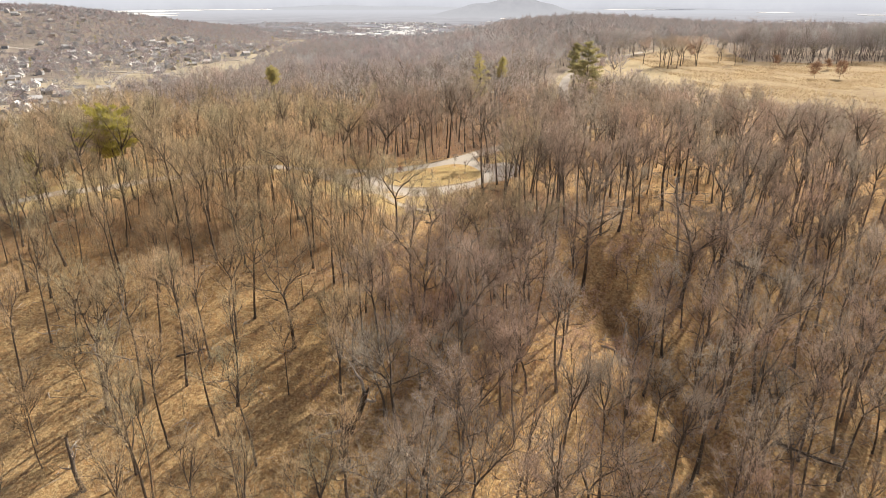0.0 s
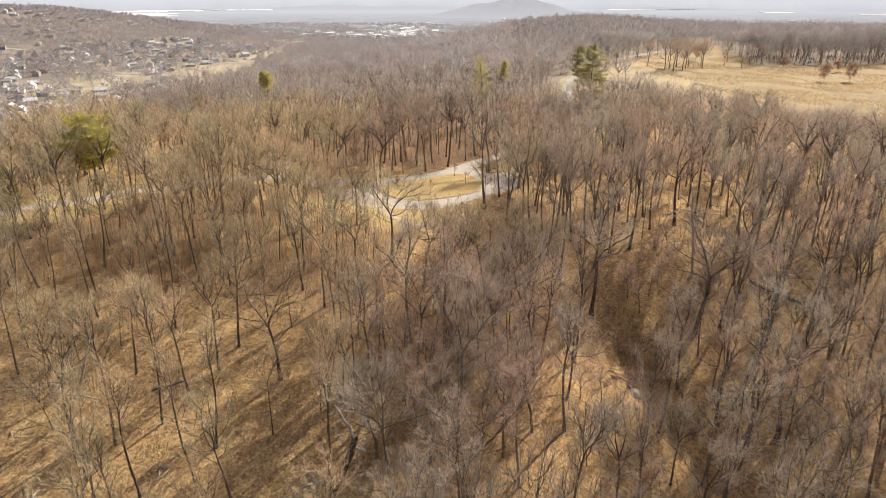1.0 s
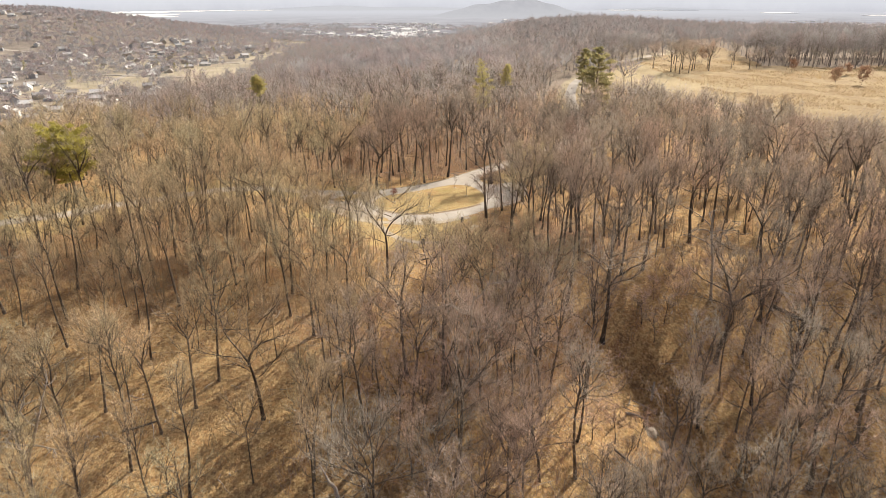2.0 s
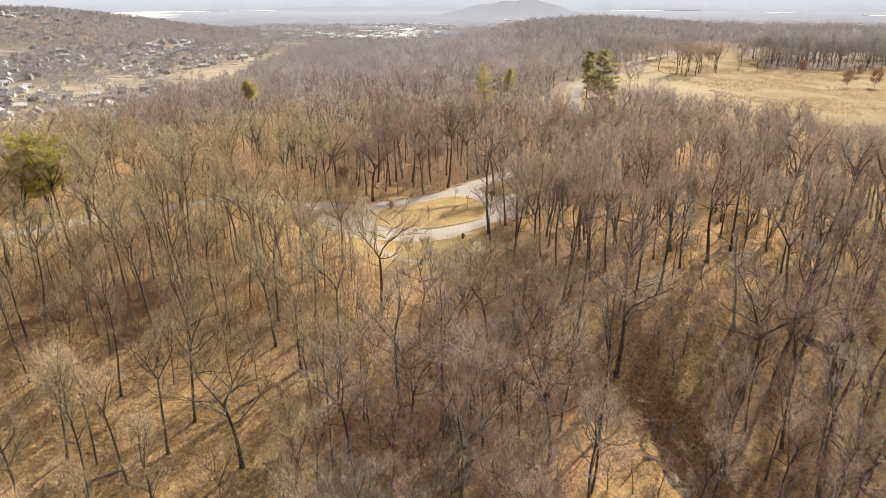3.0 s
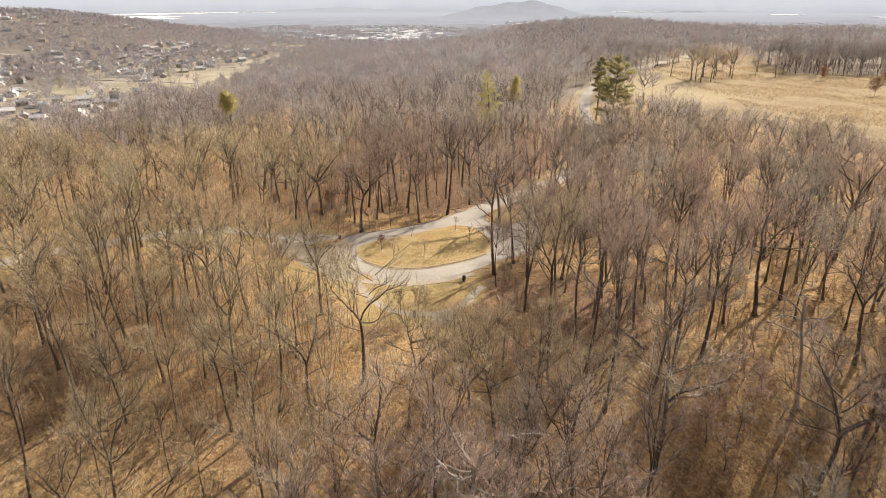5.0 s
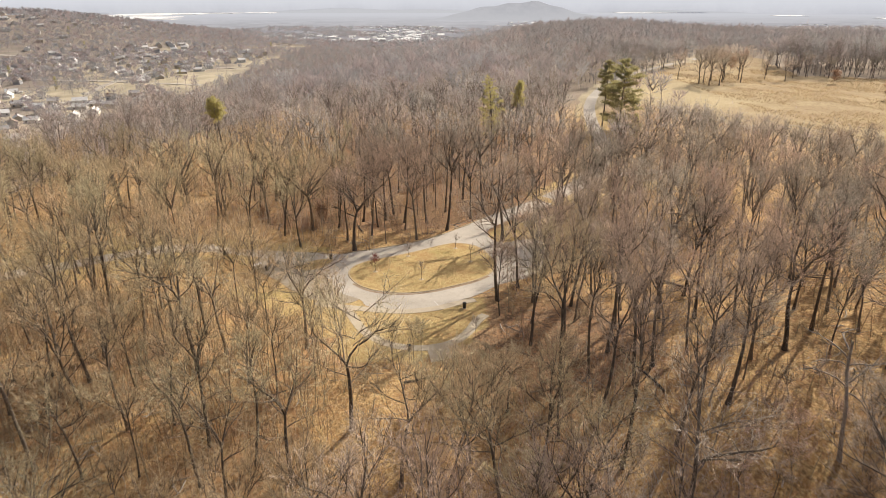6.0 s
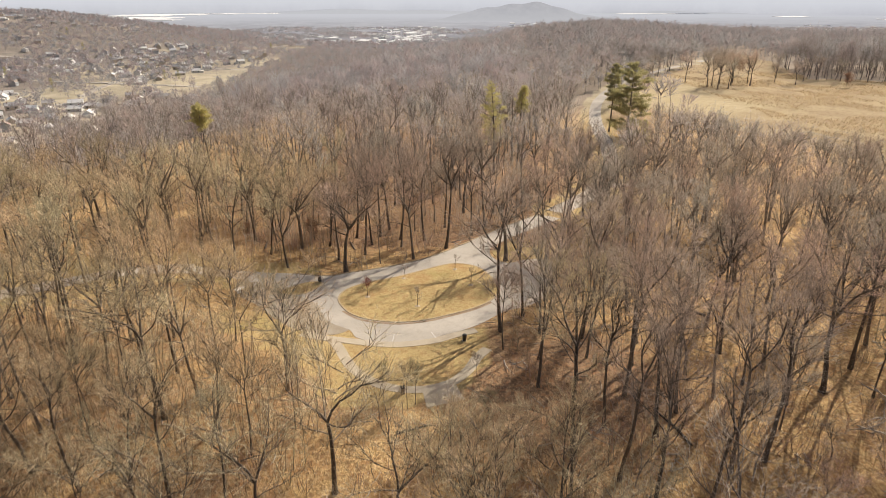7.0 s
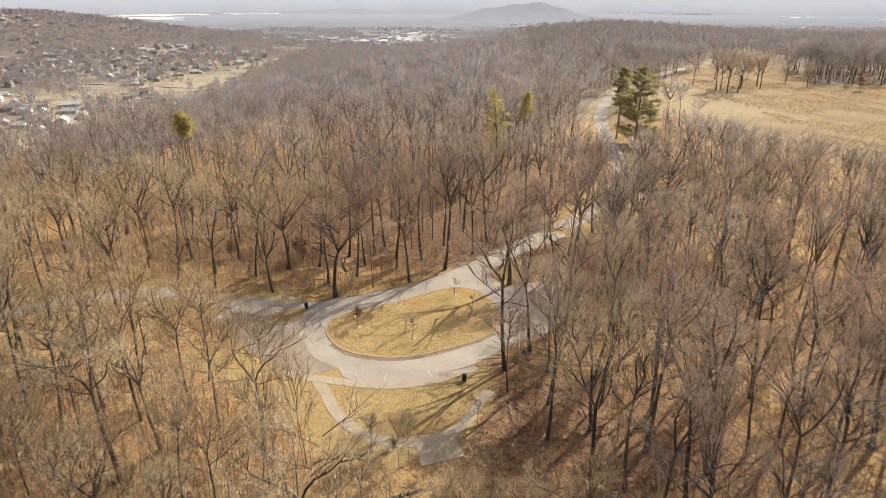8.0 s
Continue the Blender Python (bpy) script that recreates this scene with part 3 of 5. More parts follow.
def bare_tree(seed, h, base, spread, lod=0, n1=11, lean=0.0, fork=0.55, girth=1.0, twig=1.0, rise=0.9, thin=False):
    """A leafless broadleaf tree of height h: trunk, main limbs, boughs and twigs. base: where the crown begins, as a share of h."""
    rng = np.random.default_rng(seed)
    trunk, boughs, twigs, mains = Wood(), Wood(), Wood(), []
    r0 = h * 0.0142 * girth
    ax = rng.uniform(0, 2 * math.pi)
    bole = limb(rng, (0, 0, -0.6), (lean * math.cos(ax), lean * math.sin(ax), 1), h * fork + 0.6, (7, 4, 1)[lod], 0.05, 0.02)
    rad = r0 * (1 - 0.5 * np.linspace(0, 1, len(bole)))
    rad[0] *= 1.5
    if lod == 1:
        rad *= 1.05
    if lod == 2:
        trunk.slivers(bole[:1], unit(bole[-1:] - bole[:1]), h * fork * 1.25, 2.2 * r0, rng)
    else:
        trunk.tube(bole, rad, (8, 5)[lod])
    firsts = []
    top, tip = bole[-1], unit(bole[-1] - bole[-2])
    leaders = int(rng.integers(2, 4))
    turn = rng.uniform(0, 2 * math.pi)
    for i in range(leaders):
        a = turn + 2 * math.pi * i / leaders + rng.normal() * 0.3
        d = unit(np.array([math.cos(a), math.sin(a), 0]) * rng.uniform(0.25, 0.6) + tip)
        firsts.append((top, d, h * (1 - fork) * rng.uniform(0.85, 1.05), r0 * 0.52, True))
    for i in range(n1):
        t = base + (0.95 - base) * (i + rng.uniform(0, 0.9)) / n1
        if t < fork:
            p, _ = along(bole, t / fork)
            size = 0.75 + 0.25 * (t - base) / (fork - base + 0.01)
        else:
            q, dq, lq, _, _ = firsts[rng.integers(0, leaders)]
            p = q + dq * lq * (t - fork) / (1 - fork) * 0.95
            size = 1.0 - 0.55 * (t - fork) / (1 - fork)
        a = turn + i * 2.4 + rng.normal() * 0.35
        d = unit(np.array([math.cos(a), math.sin(a), rng.uniform(0.35, 1.15) * rise]))
        firsts.append((p, d, spread * size * rng.uniform(0.75, 1.15), r0 * 0.34 * size, False))
    n2, n3, n4 = ((8, 6, 5), (6, 4, 3) if not thin else (6, 3, 1), (11, 0, 0))[lod]
    if thin and lod == 0:
        n2, n3, n4 = 7, 5, 4
    ends_p, ends_d, ends_l = [], [], []
    tw_p, tw_d, tw_l = [], [], []
    for p, d, length, r, main in firsts:
        line = limb(rng, p, d, length, (6, 4, 2)[lod], 0.15, 0.02 if main else (0.055, 0.08, 0.15)[lod])
        r *= 1.5 if lod == 1 else 1.0
        rr = np.linspace(r, max(r * 0.14, 0.02), len(line))
        if lod < 2:
            wood = boughs
            if main and lod == 1:
                wood = trunk
            if main and lod == 0:
                wood = Wood()
                mains.append(wood)
            wood.tube(line, rr, (5 if main else 4, 3)[lod])
        else:
            boughs.slivers(line[:1], unit(line[-1:] - line[:1]), np.linalg.norm(line[-1] - line[0]), 2.2 * r, rng)
        for j in range(n2):
            t = 0.2 + 0.8 * (j + rng.uniform(0, 0.9)) / n2
            q, dq = along(line, min(t, 0.999))
            l2 = length * (0.52 - 0.22 * t) * rng.uniform(0.7, 1.2) + 0.7
            d2 = unit(dq + 0.5 * rng.normal(size=3) * np.array([1, 1, 0.7]) + np.array([0, 0, 0.18]))
            if lod == 2:
                tw_p.append(q), tw_d.append(d2), tw_l.append(l2 * 1.15)
                continue
            sub = limb(rng, q, d2, l2, 2, 0.20, 0.10)
            if lod == 0:
                boughs.tube(sub, (max(r * 0.36, 0.04), 0.028, 0.012), 3)
            else:
                for a0, b0, w0 in zip(sub[:-1], sub[1:], (0.10, 0.062)):
                    boughs.slivers(a0[None], unit((b0 - a0)[None]), np.linalg.norm(b0 - a0) * 1.25, w0, rng)
            for k in range(n3):
                t3 = 0.12 + 0.88 * (k + rng.uniform(0, 0.95)) / n3
                q3, dq3 = along(sub, min(t3, 0.999))
                d3 = unit(dq3 + 0.55 * rng.normal(size=3) + np.array([0, 0, 0.12]))
                l3 = (0.42 * l2 + 0.5) * rng.uniform(0.6, 1.2)
                ends_p.append(q3), ends_d.append(d3), ends_l.append(l3)
                for _ in range(n4):
                    tw_p.append(q3 + d3 * l3 * rng.uniform(0.15, 0.95))
                    tw_d.append(unit(d3 + 0.52 * rng.normal(size=3) + np.array([0, 0, 0.08])))
                    tw_l.append(rng.uniform(0.5, 1.15) * (1.0, 1.35)[lod])
    if ends_p:
        twigs.slivers(np.array(ends_p), np.array(ends_d), np.array(ends_l), (0.052, 0.066)[min(lod, 1)] * twig, rng)
    if tw_p:
        twigs.slivers(np.array(tw_p), np.array(tw_d), np.array(tw_l), (0.036, 0.058, 0.26)[lod] * twig, rng)
    return [w.done() for w in (trunk, boughs, twigs)] + [[w.done() for w in mains]]


def joined(kinds, places, name, mats, label, category="woods", kind="stuff"):
    """One mesh of many trees: places are rows of x, y, z, kind, turn, scale, height scale."""
    vs, fs, ms, tones, n = [], [], [], [], 0
    tone = np.random.default_rng(len(places))
    for x, y, z, k, a, s, sz in places:
        c, q = math.cos(a), math.sin(a)
        m = np.array([[c * s, -q * s, 0], [q * s, c * s, 0], [0, 0, sz]], np.float32).T
        own = tone.uniform()
        for i, (v, f) in enumerate(kinds[int(k)][:3]):
            vs.append(v @ m + np.array([x, y, z], np.float32))
            fs.append(f + n)
            ms.append(np.full(len(f), 0 if i == 0 else (1 if i == 2 or len(mats) < 3 else 2), np.int32))
            tones.append(np.full(len(v), own, np.float32))
            n += len(v)
    ob = link_mesh(name, np.concatenate(vs), np.concatenate(fs), mats, index=np.concatenate(ms))
    ob.data.attributes.new("tone", "FLOAT", "POINT").data.foreach_set("value", np.concatenate(tones))
    return tagged(ob, label, category, kind=kind)


def tree_thing(parts, label, twig_mat=None, group="bare trees of the wood", name="tree", bark=None):
    """A tree as a trunk, its main limbs and a crown of boughs and twigs."""
    root = new(name)
    bark = bark or BARK
    (tv, tf), (bv, bf), (wv, wf), mains = parts
    link_mesh("trunk", tv, tf, bark, root, smooth=True)
    for v, f in mains:
        link_mesh("limb", v, f, bark, root, smooth=True)
    if len(bf) + len(wf):
        link_mesh("crown", np.concatenate([bv, wv]), np.concatenate([bf, wf + len(bv)]), [BOUGH if bark is BARK else bark, twig_mat or TWIG], root, index=np.repeat([0, 1], [len(bf), len(wf)]))
    return tagged(root, label, "tree", group)


# seed, height, crown base, spread, limbs, lean, fork, girth, rise
KINDS = [(11, 22, 0.34, 9.0, 11, 0.02, 0.50, 1.05, 0.85), (12, 22, 0.42, 5.8, 11, 0.05, 0.62, 0.85, 1.4), (13, 24, 0.40, 6.6, 11, 0.00, 0.58, 0.95, 1.25),
         (14, 19, 0.28, 8.4, 11, 0.10, 0.42, 1.0, 0.8), (15, 23, 0.46, 5.2, 11, 0.04, 0.66, 0.80, 1.4), (16, 18, 0.34, 5.6, 11, 0.08, 0.54, 0.75, 1.3),
         (17, 25, 0.36, 10.4, 12, 0.03, 0.46, 1.25, 0.7), (18, 13, 0.24, 5.0, 10, 0.06, 0.50, 0.65, 1.0), (19, 21, 0.40, 6.6, 10, 0.14, 0.56, 0.9, 1.1),
         (20, 16, 0.38, 4.8, 9, 0.05, 0.60, 0.65, 1.2)]
LABELS = ["tall bare oak with a spreading grey-brown crown", "slender bare tree with high upright branches", "tall straight bare tree with a fine twiggy crown",
          "broad low-branching bare tree on leaf litter", "thin straight bare tree with a small high crown", "young bare tree with ascending branches",
          "old thick-trunked bare oak with heavy limbs", "small bare understorey tree with fine twigs", "leaning bare tree with a one-sided crown", "pole-thin bare young tree among leaf litter"]


def kinds_at(lod, twig=1.0, thin=False, stout=1.0):
    return [bare_tree(s, h, b, sp, lod, n1, ln, fk, gi * stout, twig, ri, thin) for s, h, b, sp, n1, ln, fk, gi, ri in KINDS]


# trees that stand out: x, y, kind, height, turn
KEY = [(11.2, 170.0, 2, 25, 20), (1.2, 221.1, 4, 21, 0), (-3.2, 212.6, 2, 20, 50), (-9.0, 213.8, 4, 20, 90), (-15.7, 203.5, 1, 20, 10), (-19.3, 215.7, 2, 21, 200),
       (-31.9, 166.3, 9, 17, 0), (-33.6, 162.8, 9, 17, 80), (-34.8, 146.0, 0, 23, 130), (19.7, 145.9, 1, 22, 30), (22.7, 145.1, 4, 21, 300), (16.2, 161.6, 3, 19, 60),
       (5.8, 232.3, 0, 23, 15), (-10.5, 134.4, 0, 22, 250), (22.5, 136.1, 4, 22, 5), (29.6, 122.9, 6, 25, 75), (0.5, 109.6, 2, 25, 120), (2.0, 124.0, 3, 19, 30), (8.5, 122.0, 0, 20, 140), (13.0, 127.0, 3, 17, 70), (-3.5, 126.5, 0, 18, 10), (5.0, 130.0, 3, 15, 200), (17.0, 121.0, 0, 20, 300), (-27.5, 103.2, 0, 22, 220),
       (17.2, 116.1, 3, 19, 160), (-47.0, 136.8, 3, 20, 280), (-52.6, 104.1, 1, 18, 0), (-48.0, 103.2, 9, 17, 40), (-38.6, 105.1, 1, 19, 70), (-56.5, 89.9, 8, 23, 180),
       (55.0, 95.6, 6, 25, 330), (6.5, 156.5, 9, 4.0, 0), (-6.4, 151.0, 9, 6.0, 100), (-3.0, 148.5, 9, 7.5, 60), (-2.0, 149.5, 9, 7.0, 10), (31.8, 226.6, 3, 18, 45), (36, 229, 2, 21, 20),
       (64.5, 224.1, 6, 23, 0), (-22.0, 160.0, 9, 15, 20), (-44.0, 160.0, 8, 20, 110), (28.0, 215.0, 1, 20, 0), (33.0, 205.0, 5, 18, 90), (40.0, 170.0, 2, 24, 200), (26.0, 178.0, 5, 17, 140), (24.0, 168.0, 4, 24, 35), (30.0, 160.0, 2, 24, 80), (27.0, 152.0, 1, 24, 10), (34.0, 178.0, 4, 23, 250), (21.0, 156.0, 1, 22, 190), (33.0, 190.0, 2, 23, 20), (42.0, 184.0, 1, 22, 110)]


def clear(x, y, pad):
    """Where no tree stands."""
    x, y = np.asarray(x, float), np.asarray(y, float)
    bad = inside(x, y, MEADOW) | inside(x, y, ISLAND) | inside(x, y, ASPHALT_EDGE) | inside(x, y, LAWNS[0]) | inside(x, y, APRON) | inside(x, y, ISLET) | inside(x, y, LOT) | ((np.abs(x + 29) < 10) & (np.abs(y - 171) < 8))
    bad |= (np.hypot(x + 86, y - 165) < 6) | (np.hypot(x + 80, y - 154) < 6)
    bad |= (np.hypot(x - 19, y - 209) < 8) | (np.hypot((x - 14.5) * 1.6, y - 257) < 10)
    for line, w in ((ROAD_NORTH, 3.0), (ROAD_EAST, 2.4), (ROAD_WEST, 3.0), (SIDEWALK, 2.5), (PATH_LINE, 2.0)):
        bad |= near_line(x, y, line) < w + pad
    return bad


def opening(x, y):
    """The bare sunlit patch beside the gully and the gap in the woods below and above it."""
    below = (np.abs(x - 30 + (108 - y) * 0.31) < 5.5) & (y > 80) & (y < 108)
    above = (np.abs((x - 32) * 0.76 - (y - 112) * 0.65) < 4.5) & (y > 108) & (y < 131)
    west = (np.abs(x - 27.5 - (y - 124) * 0.1) < 3.0) & (y > 116) & (y < 128)
    return (np.hypot(x - 32, y - 112) < 7.5) | below | above | west


def sunny(x, y):
    """Gaps between the tall trees north-east of the gully."""
    return (np.abs(x - 48) < 16) & (np.abs(y - 133) < 20) & (np.sin((x * 0.76 - y * 0.65) * 0.55 + 0.6) > -0.15)


def scatter(rng, x0, x1, y0, y1, gap, keep, tries, taken=()):
    """Random spots at least a gap apart, inside the stretch of woods that keep() allows."""
    cell, grid, out = gap, {}, []
    for x, y in taken:
        grid.setdefault((int(x // cell), int(y // cell)), []).append((x, y))
    cand = np.stack([rng.uniform(x0, x1, tries), rng.uniform(y0, y1, tries)], 1)
    cand = cand[keep(cand[:, 0], cand[:, 1])]
    for x, y in cand:
        i, j = int(x // cell), int(y // cell)
        if all((x - a) ** 2 + (y - b) ** 2 > gap * gap for u in (-1, 0, 1) for v in (-1, 0, 1) for a, b in grid.get((i + u, j + v), ())):
            grid.setdefault((i, j), []).append((x, y))
            out.append((x, y))
    return out


rng = np.random.default_rng(5)
LOD0 = kinds_at(0, 0.88)
SPARSE, OPEN = kinds_at(0, 0.85, True), kinds_at(0, 0.95, True)
protos = {}


def sized(x, y, k, h, wide):
    """Width and height scales of a tree of kind k at its spot."""
    if h < 10 and k == 9:
        wide = 0.55
    elif -10 < x < 22 and 117 < y < 152 and h < 25:
        h = min(h, max(4.5, 51.0 - (y - 88) * 0.83 - tall(x, y)))
    elif 0.20 < (3 - x) / (y - 80) < 0.37 and 118 < y < 178 and k != 0:
        wide *= 0.6
    sz = h / KINDS[k][1]
    return sz ** 0.8 * wide, sz


def sort_of(x, y, k):
    """Ruddy small trees in the hollow, tan open ones on the western slope, open ones in the east."""
    return "pale" if -14 < x < 18 and 119 < y < 152 else "ruddy" if k in (3, 5, 7) and (-12 < x < 34 and 95 < y < 142 or 33 < x < 56 and 106 < y < 138) else "tan" if x < -12 and y < 172 else "open" if x > 12 and y < 150 else "grey"


SORTS = {"ruddy": (OPEN, RUDDY), "tan": (SPARSE, TAN_TWIG), "open": (OPEN, TWIG), "grey": (LOD0, TWIG), "pale": (LOD0, TAN_TWIG)}


def plant(x, y, k, h, turn, wide=1.0):
    wide, sz = sized(x, y, k, h, wide)
    sort = sort_of(x, y, k)
    if (k, sort) not in protos:
        label = {"ruddy": "small bare tree with reddish budding twigs", "pale": "pale bare tree with a dense fuzzy crown", "tan": LABELS[k].replace("grey-brown", "tan").replace("bare", "bare tan")}.get(sort, LABELS[k])
        protos[k, sort] = ob = tree_thing(SORTS[sort][0][k], label, SORTS[sort][1])
    else:
        ob = copy_thing(protos[k, sort], Matrix.Identity(4))
    ob.matrix_basis = pose(x, y, tall(x, y), 0, 0, turn) @ Matrix.Diagonal((wide, wide, sz, 1))


for x, y, k, h, turn in KEY:
    plant(x, y, k, h, turn)
taken = [(r[0], r[1]) for r in KEY]


def wedge_of_view(x, y, pad):
    return np.abs(x - 4) < 0.70 * (y + 8) + pad


near_spots = scatter(rng, -125, 130, 58, 168, 5.7, lambda x, y: wedge_of_view(x, y, 10) & ~clear(x, y, 0.5)
                     & ~opening(x, y) & ~((np.hypot(x + 50, y - 80) < 40) & (np.sin(x * 0.31) * np.sin(y * 0.27) > 0.25)) & ~inside(x, y, LAWNS[1]) & ~sunny(x, y) & ~((x < -14) & (y < 166) & (np.sin(x * 0.83 + 1.0) * np.sin(y * 0.71) > 0.28)), 4200, taken)
near_spots = [p for p in near_spots if math.hypot(p[0] + 14.5, p[1] - 75) > 9 and math.hypot(p[0] + 54, p[1] - 72) > 7 and all(math.hypot(p[0] - r[0], p[1] - r[1]) > 8.5 for r in KEY if r[2] in (0, 6) and r[1] < 150)]
near_spots = sorted(near_spots, key=lambda p: abs(p[0]) * 0.6 + p[1])[:325]


def mix_of(x, y):
    """Slim trees on the western slope, broader ones elsewhere."""
    if (x < -14 or x < 0 and y > 125) and y < 172:
        return [.03, .16, .06, .02, .29, .10, .0, .06, .04, .24]
    if -12 < x < 22 and 96 < y < 132:
        return [.08, .10, .08, .18, .10, .20, .02, .14, .04, .06]
    if x > 14 and y < 132:
        return [.07, .22, .12, .05, .25, .08, .05, .04, .05, .07]
    return [.14, .13, .14, .11, .12, .11, .05, .06, .05, .09]


stand = []
for x, y in near_spots:
    k = int(rng.choice([0, 1, 2, 3, 4, 5, 6, 7, 8, 9], p=mix_of(x, y)))
    stand.append((x, y, k, KINDS[k][1] * rng.uniform(0.8, 1.08), rng.uniform(0, 360), rng.uniform(0.85, 1.1) * (0.78 if x < -14 and y < 125 else 0.95 if x > 14 and y < 132 else 1.0)))

# a denser stand of tall trees on the eastern slope
east_spots = scatter(rng, 36, 95, 74, 140, 4.8, lambda x, y: wedge_of_view(x, y, 4) & ~clear(x, y, 1.0) & ~opening(x, y) & ~sunny(x, y), 1400, taken + near_spots)[:54]
for x, y in east_spots:
    k = int(rng.choice([1, 2, 4, 6, 8], p=[.28, .2, .28, .1, .14]))
    stand.append((x, y, k, KINDS[k][1] * rng.uniform(0.8, 1.05), rng.uniform(0, 360), rng.uniform(0.8, 1.05)))
hollow_spots = scatter(rng, -20, 16, 92, 121, 4.0, lambda x, y: ~opening(x, y) & (np.hypot(x + 14.5, y - 75) > 15), 500, taken + near_spots + east_spots)[:46]
for x, y in hollow_spots:
    k = int(rng.choice([3, 5, 7]))
    stand.append((x, y, k, KINDS[k][1] * rng.uniform(0.65, 0.95), rng.uniform(0, 360), rng.uniform(0.85, 1.1)))
bank_spots = scatter(rng, 26, 52, 112, 136, 3.6, lambda x, y: opening(x, y) & (np.hypot(x - 32, y - 112) > 7.5) & (x > 33.5), 400, taken)[:14]
for x, y in bank_spots:
    stand.append((x, y, 7, rng.uniform(5.5, 8.5), rng.uniform(0, 360), rng.uniform(1.0, 1.3)))


def in_lane(x, y):
    """The gap in the crowns through which the sun reaches the bare patch beside the gully."""
    across, away = (x - 32) * 0.76 - (y - 112) * 0.65, (x - 32) * 0.65 + (y - 112) * 0.76
    return abs(across) < (3.0 if away < 17 else 4.8) and 4 < away < 48


stand = sorted((row for row in stand if not in_lane(row[0], row[1])), key=lambda p: abs(p[0]) * 0.6 + p[1])
for row in stand[:245]:
    plant(*row)

# low young trees along both banks of the gully
young = np.random.default_rng(77)
lane_spots = scatter(young, 36, 60, 117, 142, 3.6, lambda x, y: (np.abs((x - 32) * 0.76 - (y - 112) * 0.65) < 6) & ((x - 32) * 0.65 + (y - 112) * 0.76 > 12), 600, taken)[:17]
lane_spots += scatter(young, 22, 34, 88, 104, 3.0, lambda x, y: np.abs(x - 29 + (108 - y) * 0.31) < 5.5, 300, taken)[:10]
for x, y in lane_spots:
    plant(x, y, int(young.choice([7, 7, 5, 3])), young.uniform(4.5, 7.0), young.uniform(0, 360), young.uniform(0.9, 1.2))

# the woods farther off
LOD1 = kinds_at(1)


rest = {}
for x, y, k, h, turn, wide in stand[245:]:
    wide, sz = sized(x, y, k, h, wide)
    rest.setdefault(sort_of(x, y, k), []).append((x, y, tall(x, y), k, radians(turn), wide, sz))
for sort, text in (("tan", "tan bare trees on the sunlit western slope"), ("open", "tall bare trees on the eastern slope"), ("grey", "bare grey-brown trees round the clearing"), ("pale", "pale bare trees below the footpath"), ("ruddy", "ruddy bare trees in the hollow")):
    if sort in rest:
        joined(LOD1, rest[sort], "woods", [BARK, SORTS[sort][1], BOUGH], text)


def mid_keep(x, y):
    return wedge_of_view(x, y, 22) & ~clear(x, y, 0.3) & ~(inside(x, y, LAWNS[1]) & (np.sin(x * 0.5) * np.sin(y * 0.6) < 0.4))


def grown(spots, low, high):
    """Spots with a random kind, turn and size; lower trees beside the meadow."""
    out = []
    for x, y in spots:
        k, z, sz = int(rng.integers(0, 10)), tall(x, y), rng.uniform(low, high)
        wide = rng.uniform(0.68, 1.0)
        b = (x - 3) / (y - 88)
        if b > 0.19 and y > 150:
            most = (51.0 - (y - 88) * (0.171 + (b - 0.338) * 0.195 if b > 0.33 else 0.207) - z) * rng.uniform(0.95, 1.3)
            if most < 6.5:
                continue
            small = min(1.0, most / (KINDS[k][1] * sz))
            sz, wide = sz * small, wide * max(small, 0.45) ** 0.7
        out.append((x, y, z, k, rng.uniform(0, 6.28), wide, sz))
    return out


mid_spots = scatter(rng, -190, 200, 150, 235, 5.6, mid_keep, 4200, taken + near_spots + east_spots)
back_spots = scatter(rng, -230, 260, 235, 345, 5.9, mid_keep, 4200, mid_spots + taken)
west = [p for p in mid_spots if p[0] < -16 - 0.1 * (p[1] - 150)]
joined(LOD1, grown([p for p in mid_spots if p not in set(west)], 0.76, 1.06), "woods", [BARK, TWIG, BOUGH], "dense bare grey-brown winter woods round the loop road")
joined(LOD1, grown(west, 0.72, 1.0), "woods", [BARK, TAN_TWIG, BOUGH], "dense bare tan winter woods west of the loop road")
BACK = kinds_at(1, 1.15, True, 0.85)
back = grown(back_spots, 0.78, 1.08)
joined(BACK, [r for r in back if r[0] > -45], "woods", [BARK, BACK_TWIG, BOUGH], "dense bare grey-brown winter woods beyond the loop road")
joined(BACK, [r for r in back if r[0] <= -45], "woods", [FAR_BARK, BACK_TWIG, FAR_BARK], "bare winter woods above the valley, paled with painted haze")

LOD2 = kinds_at(2)


def far_keep(x, y):
    edge = np.where(y < 280, -105.0, -105.0 + (y - 280) * 0.40)
    floor_x = edge - np.where(y < 280, 150.0, 150.0 + (y - 280) * 0.35)
    return wedge_of_view(x, y, 30) & ~clear(x, y, 1.5) & (x > np.minimum(floor_x - 15, -262)) & ~inside(x, y, VALLEY_GREEN) & ~((x > 0.19 * (y - 88) + 3) & (x < 0.265 * (y - 88) + 3) & (y < 408))


